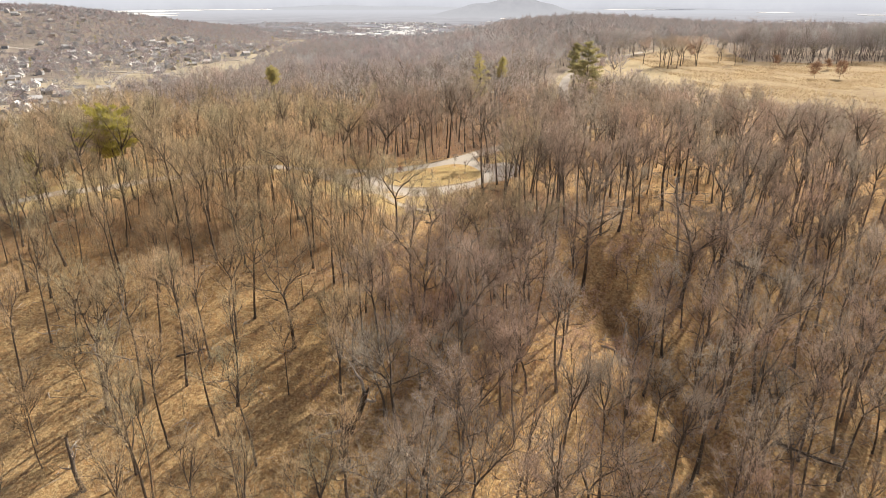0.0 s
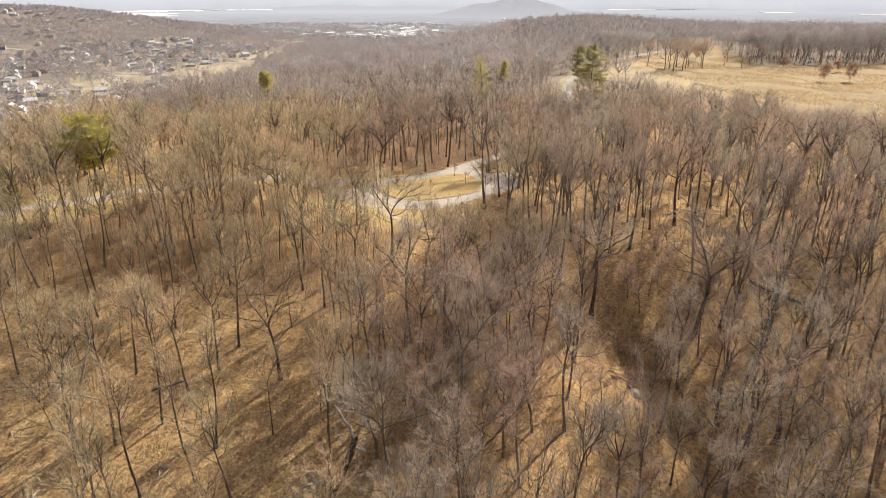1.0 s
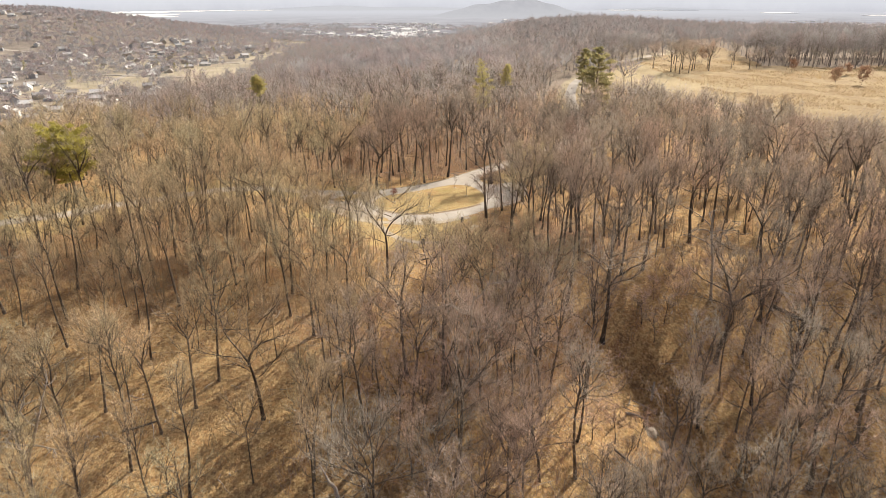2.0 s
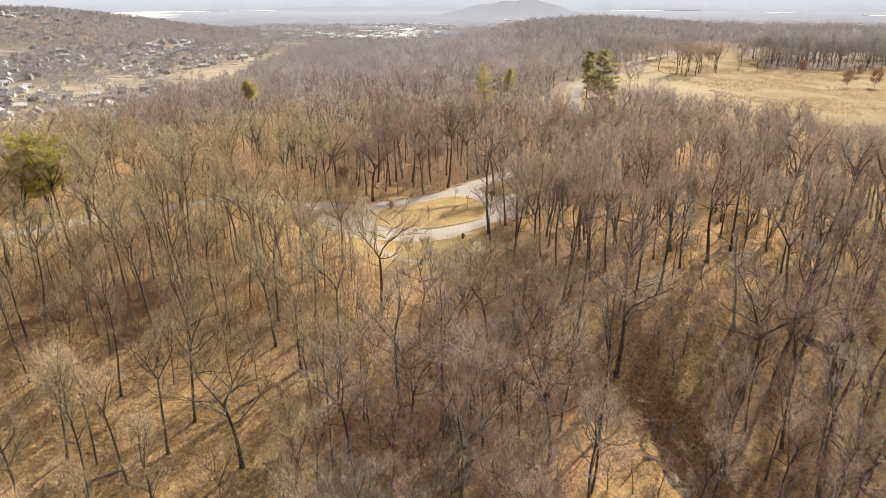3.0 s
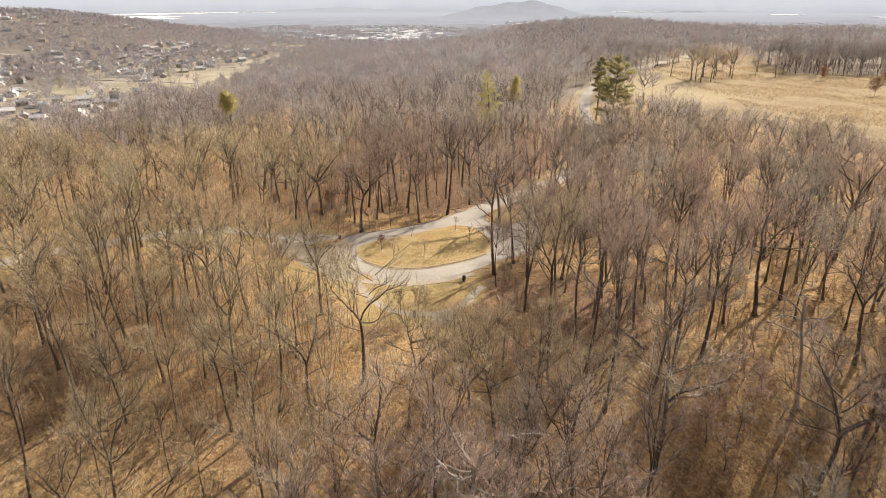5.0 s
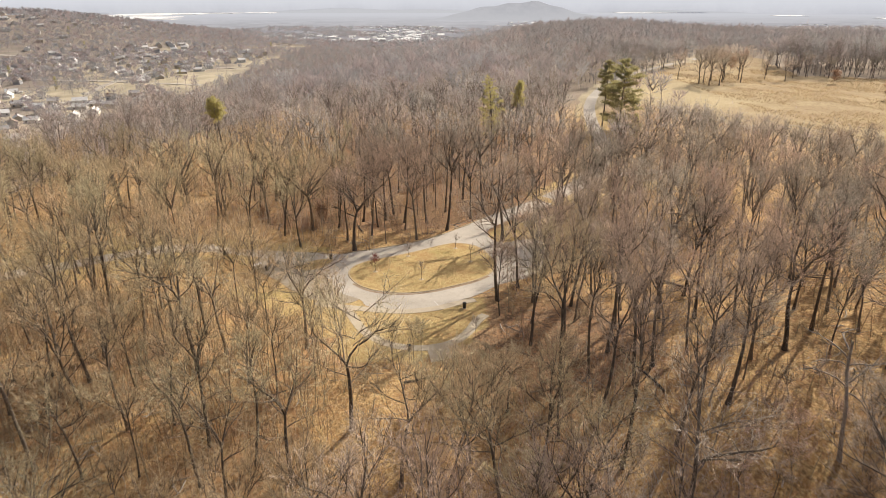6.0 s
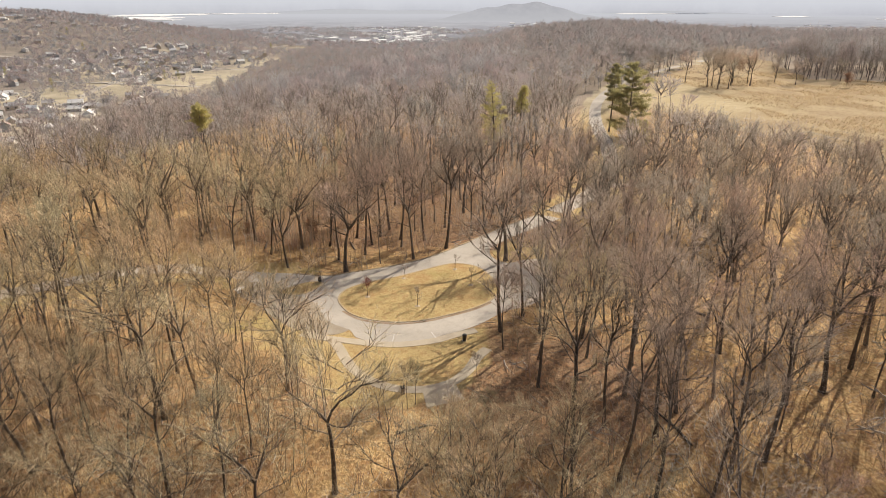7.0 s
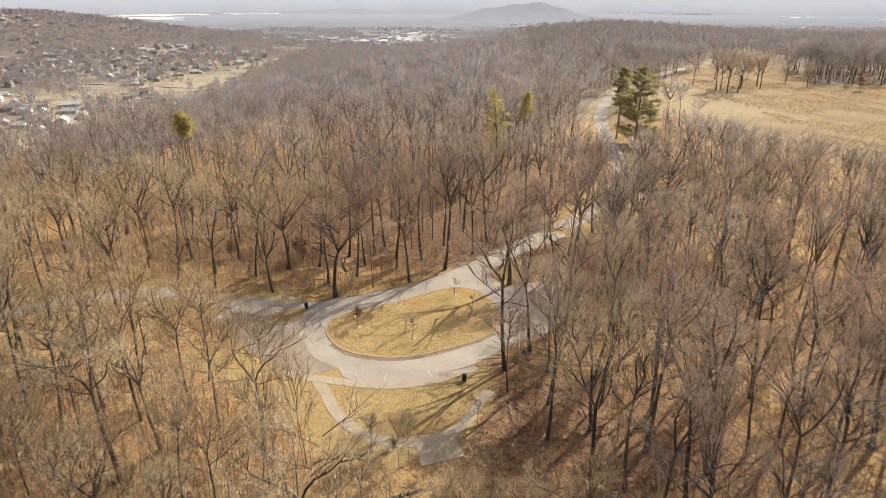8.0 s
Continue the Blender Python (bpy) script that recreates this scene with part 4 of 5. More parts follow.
far_spots = scatter(rng, -330, 480, 345, 560, 7.4, far_keep, 7500)
edge_spots = scatter(rng, 120, 480, 478, 560, 4.6, far_keep, 3600, far_spots)
slope_spots = scatter(rng, -330, -80, 100, 345, 7.0, lambda x, y: wedge_of_view(x, y, 25) & (x < -60 - y * 0.35), 1500, mid_spots + back_spots + near_spots)
far = [(x, y, tall(x, y), rng.integers(0, 10), rng.uniform(0, 6.28), rng.uniform(0.9, 1.2), rng.uniform(0.66, 0.90) * (1.12 if x > 110 else 1.0)) for x, y in far_spots + slope_spots + edge_spots]
verge = [r for r in far if r[0] > 95 and 400 < r[1] < 530]
verge_rows = set((r[0], r[1]) for r in verge)
rest_far = [r for r in far if (r[0], r[1]) not in verge_rows]
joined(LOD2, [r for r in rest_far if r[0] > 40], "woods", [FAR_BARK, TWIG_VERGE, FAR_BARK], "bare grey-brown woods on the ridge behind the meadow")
joined(LOD2, [r for r in rest_far if r[0] <= 40], "woods", [FAR_BARK, TWIG_FAR, FAR_BARK], "bare woods on the western flank of the ridge, greyed with painted haze")
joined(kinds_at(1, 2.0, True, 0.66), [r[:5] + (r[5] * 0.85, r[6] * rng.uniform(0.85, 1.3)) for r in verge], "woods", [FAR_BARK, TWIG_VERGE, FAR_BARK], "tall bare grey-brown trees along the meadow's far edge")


def distant_crown(seed, h, wide, n, long, width, stem=0.4):
    """A far tree: a stem and a fuzzy crown of fine branches."""
    r = np.random.default_rng(seed)
    trunk, none, twigs = Wood(), Wood(), Wood()
    trunk.slivers(np.array([[0, 0, -0.5]]), np.array([[0.02, 0, 1.0]]), h * 0.75, stem, r)
    if stem < 0.5:
        b = unit(r.normal(size=(4, 3)) * np.array([0.5, 0.5, 0.2]) + np.array([0, 0, 0.9]))
        none.slivers(np.array([[0, 0, h * 0.36]] * 4), b, h * r.uniform(0.4, 0.58, 4), 0.34, r)
    d = unit(r.normal(size=(n, 3)) + np.array([0, 0, 0.45]))
    p = d * np.array([wide, wide, h * 0.32]) * r.uniform(0.15, 0.85, (n, 1)) + np.array([0, 0, h * 0.56])
    twigs.slivers(p, unit(d + 0.5 * r.normal(size=(n, 3)) + np.array([0, 0, 0.3])), r.uniform(0.6, 1.2, n) * long, width, r)
    return [trunk.done(), none.done(), twigs.done()]


RIDGE = [distant_crown(190 + i, 15.5 + 0.9 * i, 3.8 + 0.35 * i, 48, 2.8, 0.58) for i in range(7)]
ridge_spots = scatter(rng, -520, 950, 560, 1270, 7.2, far_keep, 34000)
ridge = [(x, y, tall(x, y), rng.integers(0, 7), rng.uniform(0, 6.28), rng.uniform(0.9, 1.35), rng.uniform(0.8, 1.12)) for x, y in ridge_spots]
joined(RIDGE, [r for r in ridge if r[0] < 0.1 * r[1]], "woods", [RIDGE_TWIG, RIDGE_TWIG, RIDGE_TWIG], "far bare brown woods covering the ridge, greyed with painted haze")
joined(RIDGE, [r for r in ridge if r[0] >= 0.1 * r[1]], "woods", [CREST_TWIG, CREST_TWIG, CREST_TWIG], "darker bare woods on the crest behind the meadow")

# brush and saplings between the trees


def brush_clump(seed, h):
    r = np.random.default_rng(seed)
    stems, twigs, none = Wood(), Wood(), Wood()
    n = 7
    p = np.stack([r.normal(size=n) * 0.5, r.normal(size=n) * 0.5, np.zeros(n)], 1)
    d = unit(np.stack([r.normal(size=n) * 0.35, r.normal(size=n) * 0.35, np.ones(n)], 1))
    ln = h * r.uniform(0.6, 1.0, n)
    stems.slivers(p, d, ln, 0.06, r)
    i = r.integers(0, n, 44)
    q = p[i] + d[i] * (ln[i] * r.uniform(0.25, 0.95, 44))[:, None]
    twigs.slivers(q, unit(d[i] + 0.6 * r.normal(size=(44, 3))), r.uniform(0.5, 1.3, 44) * h / 4, 0.035, r)
    return [none.done(), stems.done(), twigs.done()]


BRUSHES = [brush_clump(70 + i, 3.0 + 0.5 * i) for i in range(5)]
brush_spots = scatter(rng, -125, 130, 60, 260, 3.2, lambda x, y: wedge_of_view(x, y, 5) & ~clear(x, y, 1.0) & (np.sin(x * 0.13 + 1) * np.sin(y * 0.11 + 0.04 * x) > -0.15), 3600, taken)
joined(BRUSHES, [(x, y, tall(x, y), rng.integers(0, 5), rng.uniform(0, 6.28), rng.uniform(0.8, 1.4), rng.uniform(0.5, 1.3)) for x, y in brush_spots],
       "undergrowth", [BARK, BRUSH], "leafless tan saplings and undergrowth on leaf litter", "undergrowth")

low_spots = scatter(rng, -85, -10, 127, 168, 2.4, lambda x, y: wedge_of_view(x, y, 3) & ~clear(x, y, 1.5) & (np.sin(x * 0.21 + 0.4) * np.sin(y * 0.18 + 0.05 * x) > -0.25), 1500, taken)
joined(BRUSHES, [(x, y, tall(x, y), rng.integers(0, 5), rng.uniform(0, 6.28), rng.uniform(1.0, 1.8), rng.uniform(0.5, 1.2)) for x, y in low_spots],
       "undergrowth", [BARK, BRUSH], "low leafless tan brush on the western slope", "undergrowth")

thick_spots = scatter(rng, -24, 62, 86, 172, 2.3, lambda x, y: ~clear(x, y, 1.5) & ~opening(x, y) & (np.exp(-((x - 4) / 24) ** 2 - ((y - 112) / 20) ** 2) + 0.55 * np.exp(-((x - 34) / 20) ** 2 - ((y - 135) / 26) ** 2)
                      > 0.36 + 0.35 * np.sin(x * 0.37) * np.sin(y * 0.29)), 2400, taken)
joined(BRUSHES, [(x, y, tall(x, y), rng.integers(0, 5), rng.uniform(0, 6.28), rng.uniform(1.0, 1.7), rng.uniform(0.7, 1.7)) for x, y in thick_spots],
       "thicket", [BARK, THICKET], "dense red-brown leafless thicket between the trees", "undergrowth")


def sapling_clump(seed, h):
    """A few thin straight saplings with a haze of fine twigs."""
    r = np.random.default_rng(seed)
    stems, twigs, none = Wood(), Wood(), Wood()
    n, k = 4, 84
    p = np.stack([r.normal(size=n) * 0.9, r.normal(size=n) * 0.9, np.zeros(n) - 0.2], 1)
    d = unit(np.stack([r.normal(size=n) * 0.12, r.normal(size=n) * 0.12, np.ones(n)], 1))
    ln = h * r.uniform(0.7, 1.0, n)
    stems.slivers(p, d, ln, 0.13, r)
    i = r.integers(0, n, k)
    t = r.uniform(0.3, 0.98, k)
    q = p[i] + d[i] * (ln[i] * t)[:, None]
    twigs.slivers(q, unit(d[i] * 0.8 + 0.55 * r.normal(size=(k, 3))), h * 0.26 * (1.15 - t), 0.045, r)
    return [none.done(), stems.done(), twigs.done()]


SAPLINGS = [sapling_clump(170 + i, 6.5 + 0.8 * i) for i in range(5)]
sapling_spots = scatter(rng, -95, 95, 62, 215, 4.2, lambda x, y: wedge_of_view(x, y, 3) & ~clear(x, y, 1.5) & (np.sin(x * 0.11 + 2) * np.sin(y * 0.09 + 0.03 * x) > np.where(x < -10, np.where(y < 124, 0.4, -0.75), -0.35)) & ~((x > 12) & (y < 128)) & ~((x > -14) & (x < 12) & (y > 134)), 2600, taken)
sapling_spots += scatter(rng, -85, -13, 126, 172, 2.3, lambda x, y: wedge_of_view(x, y, 3) & ~clear(x, y, 1.5) & (np.sin(x * 0.23 + 1) * np.sin(y * 0.19) > -0.6), 1500, sapling_spots)
joined(SAPLINGS, [(x, y, tall(x, y), rng.integers(0, 5), rng.uniform(0, 6.28), rng.uniform(0.9, 1.3), rng.uniform(0.6, 1.15)) for x, y in sapling_spots],
       "saplings", [BARK, BRUSH], "thin leafless tan saplings on sunlit leaf litter", "undergrowth")
roadside = scatter(rng, -75, 22, 196, 262, 2.6, lambda x, y: ~clear(x, y, 1.2) & ~inside(x, y, LAWNS[1]) & (np.sin(x * 0.19 + 1) * np.sin(y * 0.17 + 0.05 * x) > -0.35), 1500, taken)
joined(BRUSHES, [(x, y, tall(x, y), rng.integers(0, 5), rng.uniform(0, 6.28), rng.uniform(0.9, 1.6), rng.uniform(0.4, 1.1)) for x, y in roadside],
       "undergrowth", [BARK, THICKET], "thin leafless red-brown undergrowth behind the loop road", "undergrowth")
poles = scatter(rng, -80, 24, 196, 262, 4.6, lambda x, y: ~clear(x, y, 1.2) & ~inside(x, y, LAWNS[1]), 700, taken)
joined(SAPLINGS, [(x, y, tall(x, y), rng.integers(0, 5), rng.uniform(0, 6.28), rng.uniform(0.8, 1.2), rng.uniform(0.6, 1.3)) for x, y in poles],
       "saplings", [BARK, TWIG], "thin bare grey saplings behind the loop road", "undergrowth")


def deadfall(seed):
    """Fallen branches lying about on the litter."""
    r = np.random.default_rng(seed)
    sticks, none = Wood(), Wood()
    for _ in range(5):
        a = r.uniform(0, 6.28)
        line = limb(r, (r.normal() * 1.2, r.normal() * 1.2, 0.06), (math.cos(a), math.sin(a), 0.02), r.uniform(1.2, 4.0), 3, 0.16, 0.0)
        line[:, 2] = np.clip(line[:, 2], 0.04, 0.5)
        sticks.tube(line, np.linspace(r.uniform(0.05, 0.11), 0.02, 4), 4)
    return [none.done(), sticks.done(), none.done()]


FALLS = [deadfall(400 + i) for i in range(5)]
fall_spots = scatter(rng, -90, 90, 70, 262, 6.5, lambda x, y: wedge_of_view(x, y, 4) & ~clear(x, y, 2.5), 900)
joined(FALLS, [(x, y, tall(x, y), rng.integers(0, 5), rng.uniform(0, 6.28), rng.uniform(0.8, 1.4), 1.0) for x, y in fall_spots],
       "fallen_branches", [BARK, BARK, DEADWOOD], "grey fallen branches scattered over leaf litter", "branches")
# Near-black brush added along the gully to stand in for its shade.
shade_stem_spots = [(38.0 + (106 - y) * 0.28 + rng.normal() * 2.0 + 2.5, y) for y in np.arange(96, 120, 0.6)]
joined(BRUSHES, [(x, y, tall(x, y), rng.integers(0, 5), rng.uniform(0, 6.28), rng.uniform(0.9, 1.6), rng.uniform(0.3, 0.8)) for x, y in shade_stem_spots],
       "vines", [SHADE_STEM, SHADE_STEM], "dark tangle of vines and stems in the gully", "undergrowth")

# ---------------------------------------------------------------- evergreens


def evergreen(seed, h, base, radius, flat, needles, wide=0.30, lod=0, dense=1.0):
    """A pine: straight trunk, whorls of boughs and tufts of needles. flat: how level-topped its crown is."""
    r = np.random.default_rng(seed)
    trunk, boughs, tufts = Wood(), Wood(), Wood()
    bole = limb(r, (0, 0, -0.5), (0.03, 0.02, 1), h + 0.4, 7, 0.02, 0.02)
    trunk.tube(bole, np.linspace(h * 0.014, 0.04, len(bole)), 7)
    n = int(max(50, 10 * radius)) if lod == 0 else 20
    for i in range(n):
        t = base + (0.99 - base) * (i + r.uniform(0, 0.8)) / n
        p, _ = along(bole, t)
        u = (t - base) / (1 - base)
        reach = radius * ((1 - u) * (1 - flat) + flat * math.sqrt(max(0.05, 1 - (2 * u - 0.9) ** 2))) * r.uniform(0.35, 1.25) + 0.3
        a = i * 2.4 + r.normal() * 0.4
        d = unit(np.array([math.cos(a), math.sin(a), r.uniform(0.0, 0.45) * (0.4 + u)]))
        line = limb(r, p, d, reach, 3, 0.1, 0.03)
        boughs.tube(line, np.linspace(0.07, 0.02, 4), 3)
        k = int((30 + 34 * reach) * dense) if lod == 0 else 14
        heart = r.uniform(0.25, 1.0, 3 + int(reach * 0.7))
        s = np.clip(heart[r.integers(0, len(heart), k)] + r.normal(size=k) * 0.05, 0.05, 1.0) * 2.999
        j = s.astype(int)
        out = (0.30 + 0.16 * s / 3)[:, None] * (0.55 + 0.10 * reach)
        q = line[j] + (line[j + 1] - line[j]) * (s - j)[:, None] + r.normal(size=(k, 3)) * np.array([1.0, 1.0, 0.45]) * out * (1 if lod == 0 else 2)
        tufts.slivers(q, unit(d * 0.6 + 0.7 * r.normal(size=(k, 3)) + np.array([0, 0, 0.45])), r.uniform(0.4, 0.9, k) * (1 if lod == 0 else 2), wide, r)
    return [trunk.done(), boughs.done(), tufts.done(), []]


for x, y, seed, h, base, rad, flat, mat, text in ((-86.0, 165.0, 31, 24, 0.48, 8.0, 0.9, NEEDLE_GOLD, "tall flat-topped pine with sunlit yellow-green needles"),
                                                 (-62.0, 246.0, 32, 27.0, 0.78, 3.4, 0.6, NEEDLE_OLIVE, "slim yellow-green pine above the bare woods"),
                                                 (16.0, 271.0, 33, 28, 0.35, 4.6, 0.6, NEEDLE_OLIVE, "narrow pine with thin yellow-green needles"),
                                                 (24.6, 285.0, 37, 25, 0.66, 2.6, 0.6, NEEDLE_OLIVE, "thin sparse pine with olive needles"),
                                                 (71.0, 326.0, 34, 28.0, 0.07, 8.8, 0.66, NEEDLE_DARK, "large dark green conical pine beside the road"),
                                                 (66.3, 335.0, 35, 27, 0.45, 4.6, 0.6, NEEDLE_DARK, "smaller dark pine beside the park road"),
                                                 (73.5, 311.0, 38, 9, 0.05, 3.2, 0.2, NEEDLE_OLIVE, "small olive-green young pine beside the road"),
                                                 (-99.0, 150.0, 36, 16, 0.35, 2.6, 0.5, NEEDLE_OLIVE, "small dull green pine among bare trees")):
    ob = tree_thing(evergreen(seed, h, base, rad, flat, mat, dense={NEEDLE_OLIVE: 0.42, NEEDLE_GOLD: 0.65}.get(mat, 1.0)), text, mat, "evergreens", "pine_tree")
    ob.matrix_basis = pose(x, y, tall(x, y), 0, 0, seed * 40)

# ---------------------------------------------------------------- trees of the meadow
park = bare_tree(41, 19, 0.30, 8.0, 1, 11, 0.03, 0.45, 1.3, 1.6, 0.9)
park_proto = None
for i, (x, y, h) in enumerate(((146, 446, 19), (151, 452, 18), (156, 441, 17), (163, 455, 19), (170, 470, 18), (178, 468, 16), (186, 486, 15), (142, 470, 17), (195, 470, 12), (204, 463, 13),
                               (120, 470, 11), (131, 500, 14), (166, 500, 17), (214, 474, 12), (236, 474, 13), (250, 470, 12), (264, 476, 14), (279, 470, 13), (226, 482, 15), (205, 490, 16), (159, 462, 20), (149, 438, 20), (174, 455, 20), (292, 474, 12))):
    if park_proto is None:
        park_proto = tree_thing(park, "bare shade tree standing on the dry meadow", TWIG, "shade trees on the meadow")
        ob = park_proto
    else:
        ob = copy_thing(park_proto, Matrix.Identity(4))
    ob.matrix_basis = pose(x, y, tall(x, y), 0, 0, i * 77) @ Matrix.Diagonal((h / 19, h / 19, h / 19, 1))


def leafy_young(seed, h, mat):
    parts = bare_tree(seed, h, 0.18, h * 0.36, 1, 12, 0.02, 0.5, 0.8, 1.0, 0.9)
    r = np.random.default_rng(seed)
    leaves = Wood()
    v = parts[2][0].reshape(-1, 3, 3)[:, 2]
    leaves.slivers(v, unit(r.normal(size=v.shape)), 0.45, 0.35, r)
    lv, lf = leaves.done()
    tv, tf = parts[2]
    return [parts[0], parts[1], (np.concatenate([tv, lv]), np.concatenate([tf, lf + len(tv)])), []]


rust = leafy_young(43, 10, RUST_LEAF)
rust_proto = None
for i, (x, y, h) in enumerate(((218, 386, 8.5), (234, 388, 9), (226, 450, 7), (250, 430, 6), (188, 505, 9), (-29.0, 212.5, 4.5), (-44.0, 214.0, 3.5), (24.0, 243.0, 4.0))):
    if rust_proto is None:
        rust_proto = tree_thing(rust, "young tree holding dry rust-brown leaves", RUST_LEAF, "rust-leaved young trees")
        ob = rust_proto
    else:
        ob = copy_thing(rust_proto, Matrix.Identity(4))
    ob.matrix_basis = pose(x, y, tall(x, y), 0, 0, i * 50) @ Matrix.Diagonal((h / 10, h / 10, h / 10, 1))



def grass_tuft(seed):
    r = np.random.default_rng(seed)
    none, blades = Wood(), Wood()
    n = 9
    p = np.stack([r.normal(size=n) * 0.5, r.normal(size=n) * 0.5, np.zeros(n) - 0.05], 1)
    blades.slivers(p, unit(np.stack([r.normal(size=n) * 0.5, r.normal(size=n) * 0.5, np.ones(n)], 1)), r.uniform(0.5, 1.3, n), 0.22, r)
    return [none.done(), none.done(), blades.done()]


TUFTS = [grass_tuft(300 + i) for i in range(4)]
GRASS = leaf_material("dry_tall_grass", (0.52, 0.405, 0.245), (0.40, 0.29, 0.165))
tuft_spots = scatter(rng, 95, 420, 240, 520, 1.3, lambda x, y: inside(x, y, MEADOW) & wedge_of_view(x, y, 0) & (near_line(x, y, FIELD_PATH) > 2) & (np.sin(x * 0.06 + 0.7) * np.sin(y * 0.09) + np.sin(x * 0.21 + y * 0.13) * 0.5 > -0.2) & (x > 140), 34000)
joined(TUFTS, [(x, y, tall(x, y), rng.integers(0, 4), rng.uniform(0, 6.28), rng.uniform(0.8, 1.5), rng.uniform(0.5, 1.2)) for x, y in tuft_spots],
       "tall_grass", [GRASS, GRASS], "clumps of tall dry russet meadow grass", "grass")

# ---------------------------------------------------------------- small trees on the island
for i, (x, y, h, red) in enumerate(((-3.2, 179.0, 3.6, 0), (3.6, 195.6, 3.2, 0), (-12.6, 182.7, 3.3, 1), (6.6, 188.1, 3.8, 0), (-6.5, 191.0, 3.0, 0))):
    parts = bare_tree(50 + i, 12, 0.35, 4.4 if red else 2.6, 1, 11 if red else 6, 0.01, 0.6, 0.9, 1.3 if red else 0.5, 1.2)
    parts[3] = []
    k = h / 12
    for j in range(3):
        parts[j] = (parts[j][0] * k, parts[j][1])
    ob = tree_thing(parts, "small dark red young tree in a mulch ring" if red else "thin young tree in a pale mulch ring", RED_TWIG if red else TWIG, "young trees on the island", "young_tree")
    ob.matrix_basis = pose(x, y, 0.10, 0, 0, i * 60)
    bm = bmesh.new()
    bmesh.ops.create_cone(bm, cap_ends=True, segments=14, radius1=0.55, radius2=0.2, depth=0.14, matrix=Matrix.Translation((0, 0, 0.05)))
    for v in bm.verts:
        v.co += noise.noise_vector(v.co * 3) * 0.04
    part("mulch_ring", bm, MULCH, ob, "pale wood-chip mulch")

# ---------------------------------------------------------------- dead wood


def dead_tree(seed, h, r0, limbs_n, mat, broken=True):
    r = np.random.default_rng(seed)
    trunk, pieces = Wood(), []
    bole = limb(r, (0, 0, -0.8), (0.08, 0.04, 1), h + 0.8, 8, 0.09, 0.02)
    rad = r0 * (1 - 0.5 * np.linspace(0, 1, 9)) * r.uniform(0.9, 1.12, 9)
    rad[0] *= 1.4
    trunk.tube(bole, rad, 9)
    if broken:
        for i in range(7):
            a = i * 0.9
            trunk.slivers(bole[-1:] + np.array([[math.cos(a), math.sin(a), 0]]) * rad[-1] * 0.7, unit(np.array([[math.cos(a) * 0.3, math.sin(a) * 0.3, 1]])), r.uniform(0.4, 1.4), rad[-1] * 0.9, r)
    for i in range(limbs_n):
        p, _ = along(bole, r.uniform(0.45, 0.99))
        a = r.uniform(0, 6.28)
        line = limb(r, p, (math.cos(a), math.sin(a), r.uniform(0.1, 1.1)), h * r.uniform(0.22, 0.46), 5, 0.34, 0.04)
        boughs = Wood()
        pieces.append(boughs)
        boughs.tube(line, np.linspace(r0 * 0.42, 0.04, 6), 5)
        for _ in range(4):
            q, dq = along(line, r.uniform(0.3, 0.95))
            boughs.tube(limb(r, q, dq + r.normal(size=3) * 0.8, h * r.uniform(0.07, 0.16), 3, 0.3, 0.05), (0.09, 0.065, 0.045, 0.02), 3)
    return trunk.done(), [b.done() for b in pieces], mat


for x, y, seed, h, r0, n, mat, text in ((-15.2, 79.0, 61, 15.0, 0.85, 3, BARK, "thick broken hollow snag of an old tree"), (-56.0, 89.5, 62, 19, 0.34, 7, DEADWOOD, "bleached dead tree with a broken top"),
                                       (-52.7, 73.9, 63, 8.5, 0.40, 4, BARK, "broken dark stump with torn pale limbs"), (15.3, 109.5, 64, 13.5, 0.26, 9, DEADWOOD, "dead tree with bleached twisted limbs"),
                                       (3.2, 107.0, 65, 21, 0.30, 8, DEADWOOD, "dead tree with pale forked limbs"), (52.0, 131.0, 66, 17, 0.28, 8, DEADWOOD, "grey dead tree with bare twisted limbs"),
                                       (-20.0, 230.0, 67, 19, 0.28, 7, DEADWOOD, "pale dead trunk standing in woods")):
    t, b, mat = dead_tree(seed, h, r0, n, mat, True)
    ob = new("dead_tree")
    link_mesh("trunk", *t, mat, ob, smooth=True)
    for v, f in b:
        link_mesh("bough", v, f, DEADWOOD, ob, "bleached broken bough")
    ob.matrix_basis = pose(x, y, tall(x, y), 0, 0, seed * 30)
    tagged(ob, text, "dead tree", "dead trees")


def log_thing(x, y, length, r0, turn, seed, mat, text):
    r = np.random.default_rng(seed)
    w = Wood()
    line = limb(r, (-length / 2, 0, 0), (1, 0, 0), length, 6, 0.05, 0.0)
    line[:, 2] = r0 * 0.7
    w.tube(line, r0 * np.linspace(1.0, 0.6, 7) * r.uniform(0.92, 1.08, 7), 8)
    for _ in range(3):
        p, _ = along(line, r.uniform(0.3, 0.9))
        w.tube(limb(r, p, (r.normal() * 0.5, r.normal(), 0.7), length * 0.16, 2, 0.2, 0.0), (r0 * 0.4, r0 * 0.3, r0 * 0.12), 4)
    v, f = w.done()
    c, s = math.cos(radians(turn)), math.sin(radians(turn))
    gx, gy = x + v[:, 0] * c - v[:, 1] * s, y + v[:, 0] * s + v[:, 1] * c
    root = new("fallen_log")
    root.location = (x, y, tall(x, y))
    link_mesh("stem", np.stack([gx - x, gy - y, v[:, 2] + height(gx, gy) - tall(x, y) - 0.03], 1), f, mat, root, smooth=True)
    return tagged(root, text, "log", "fallen logs")


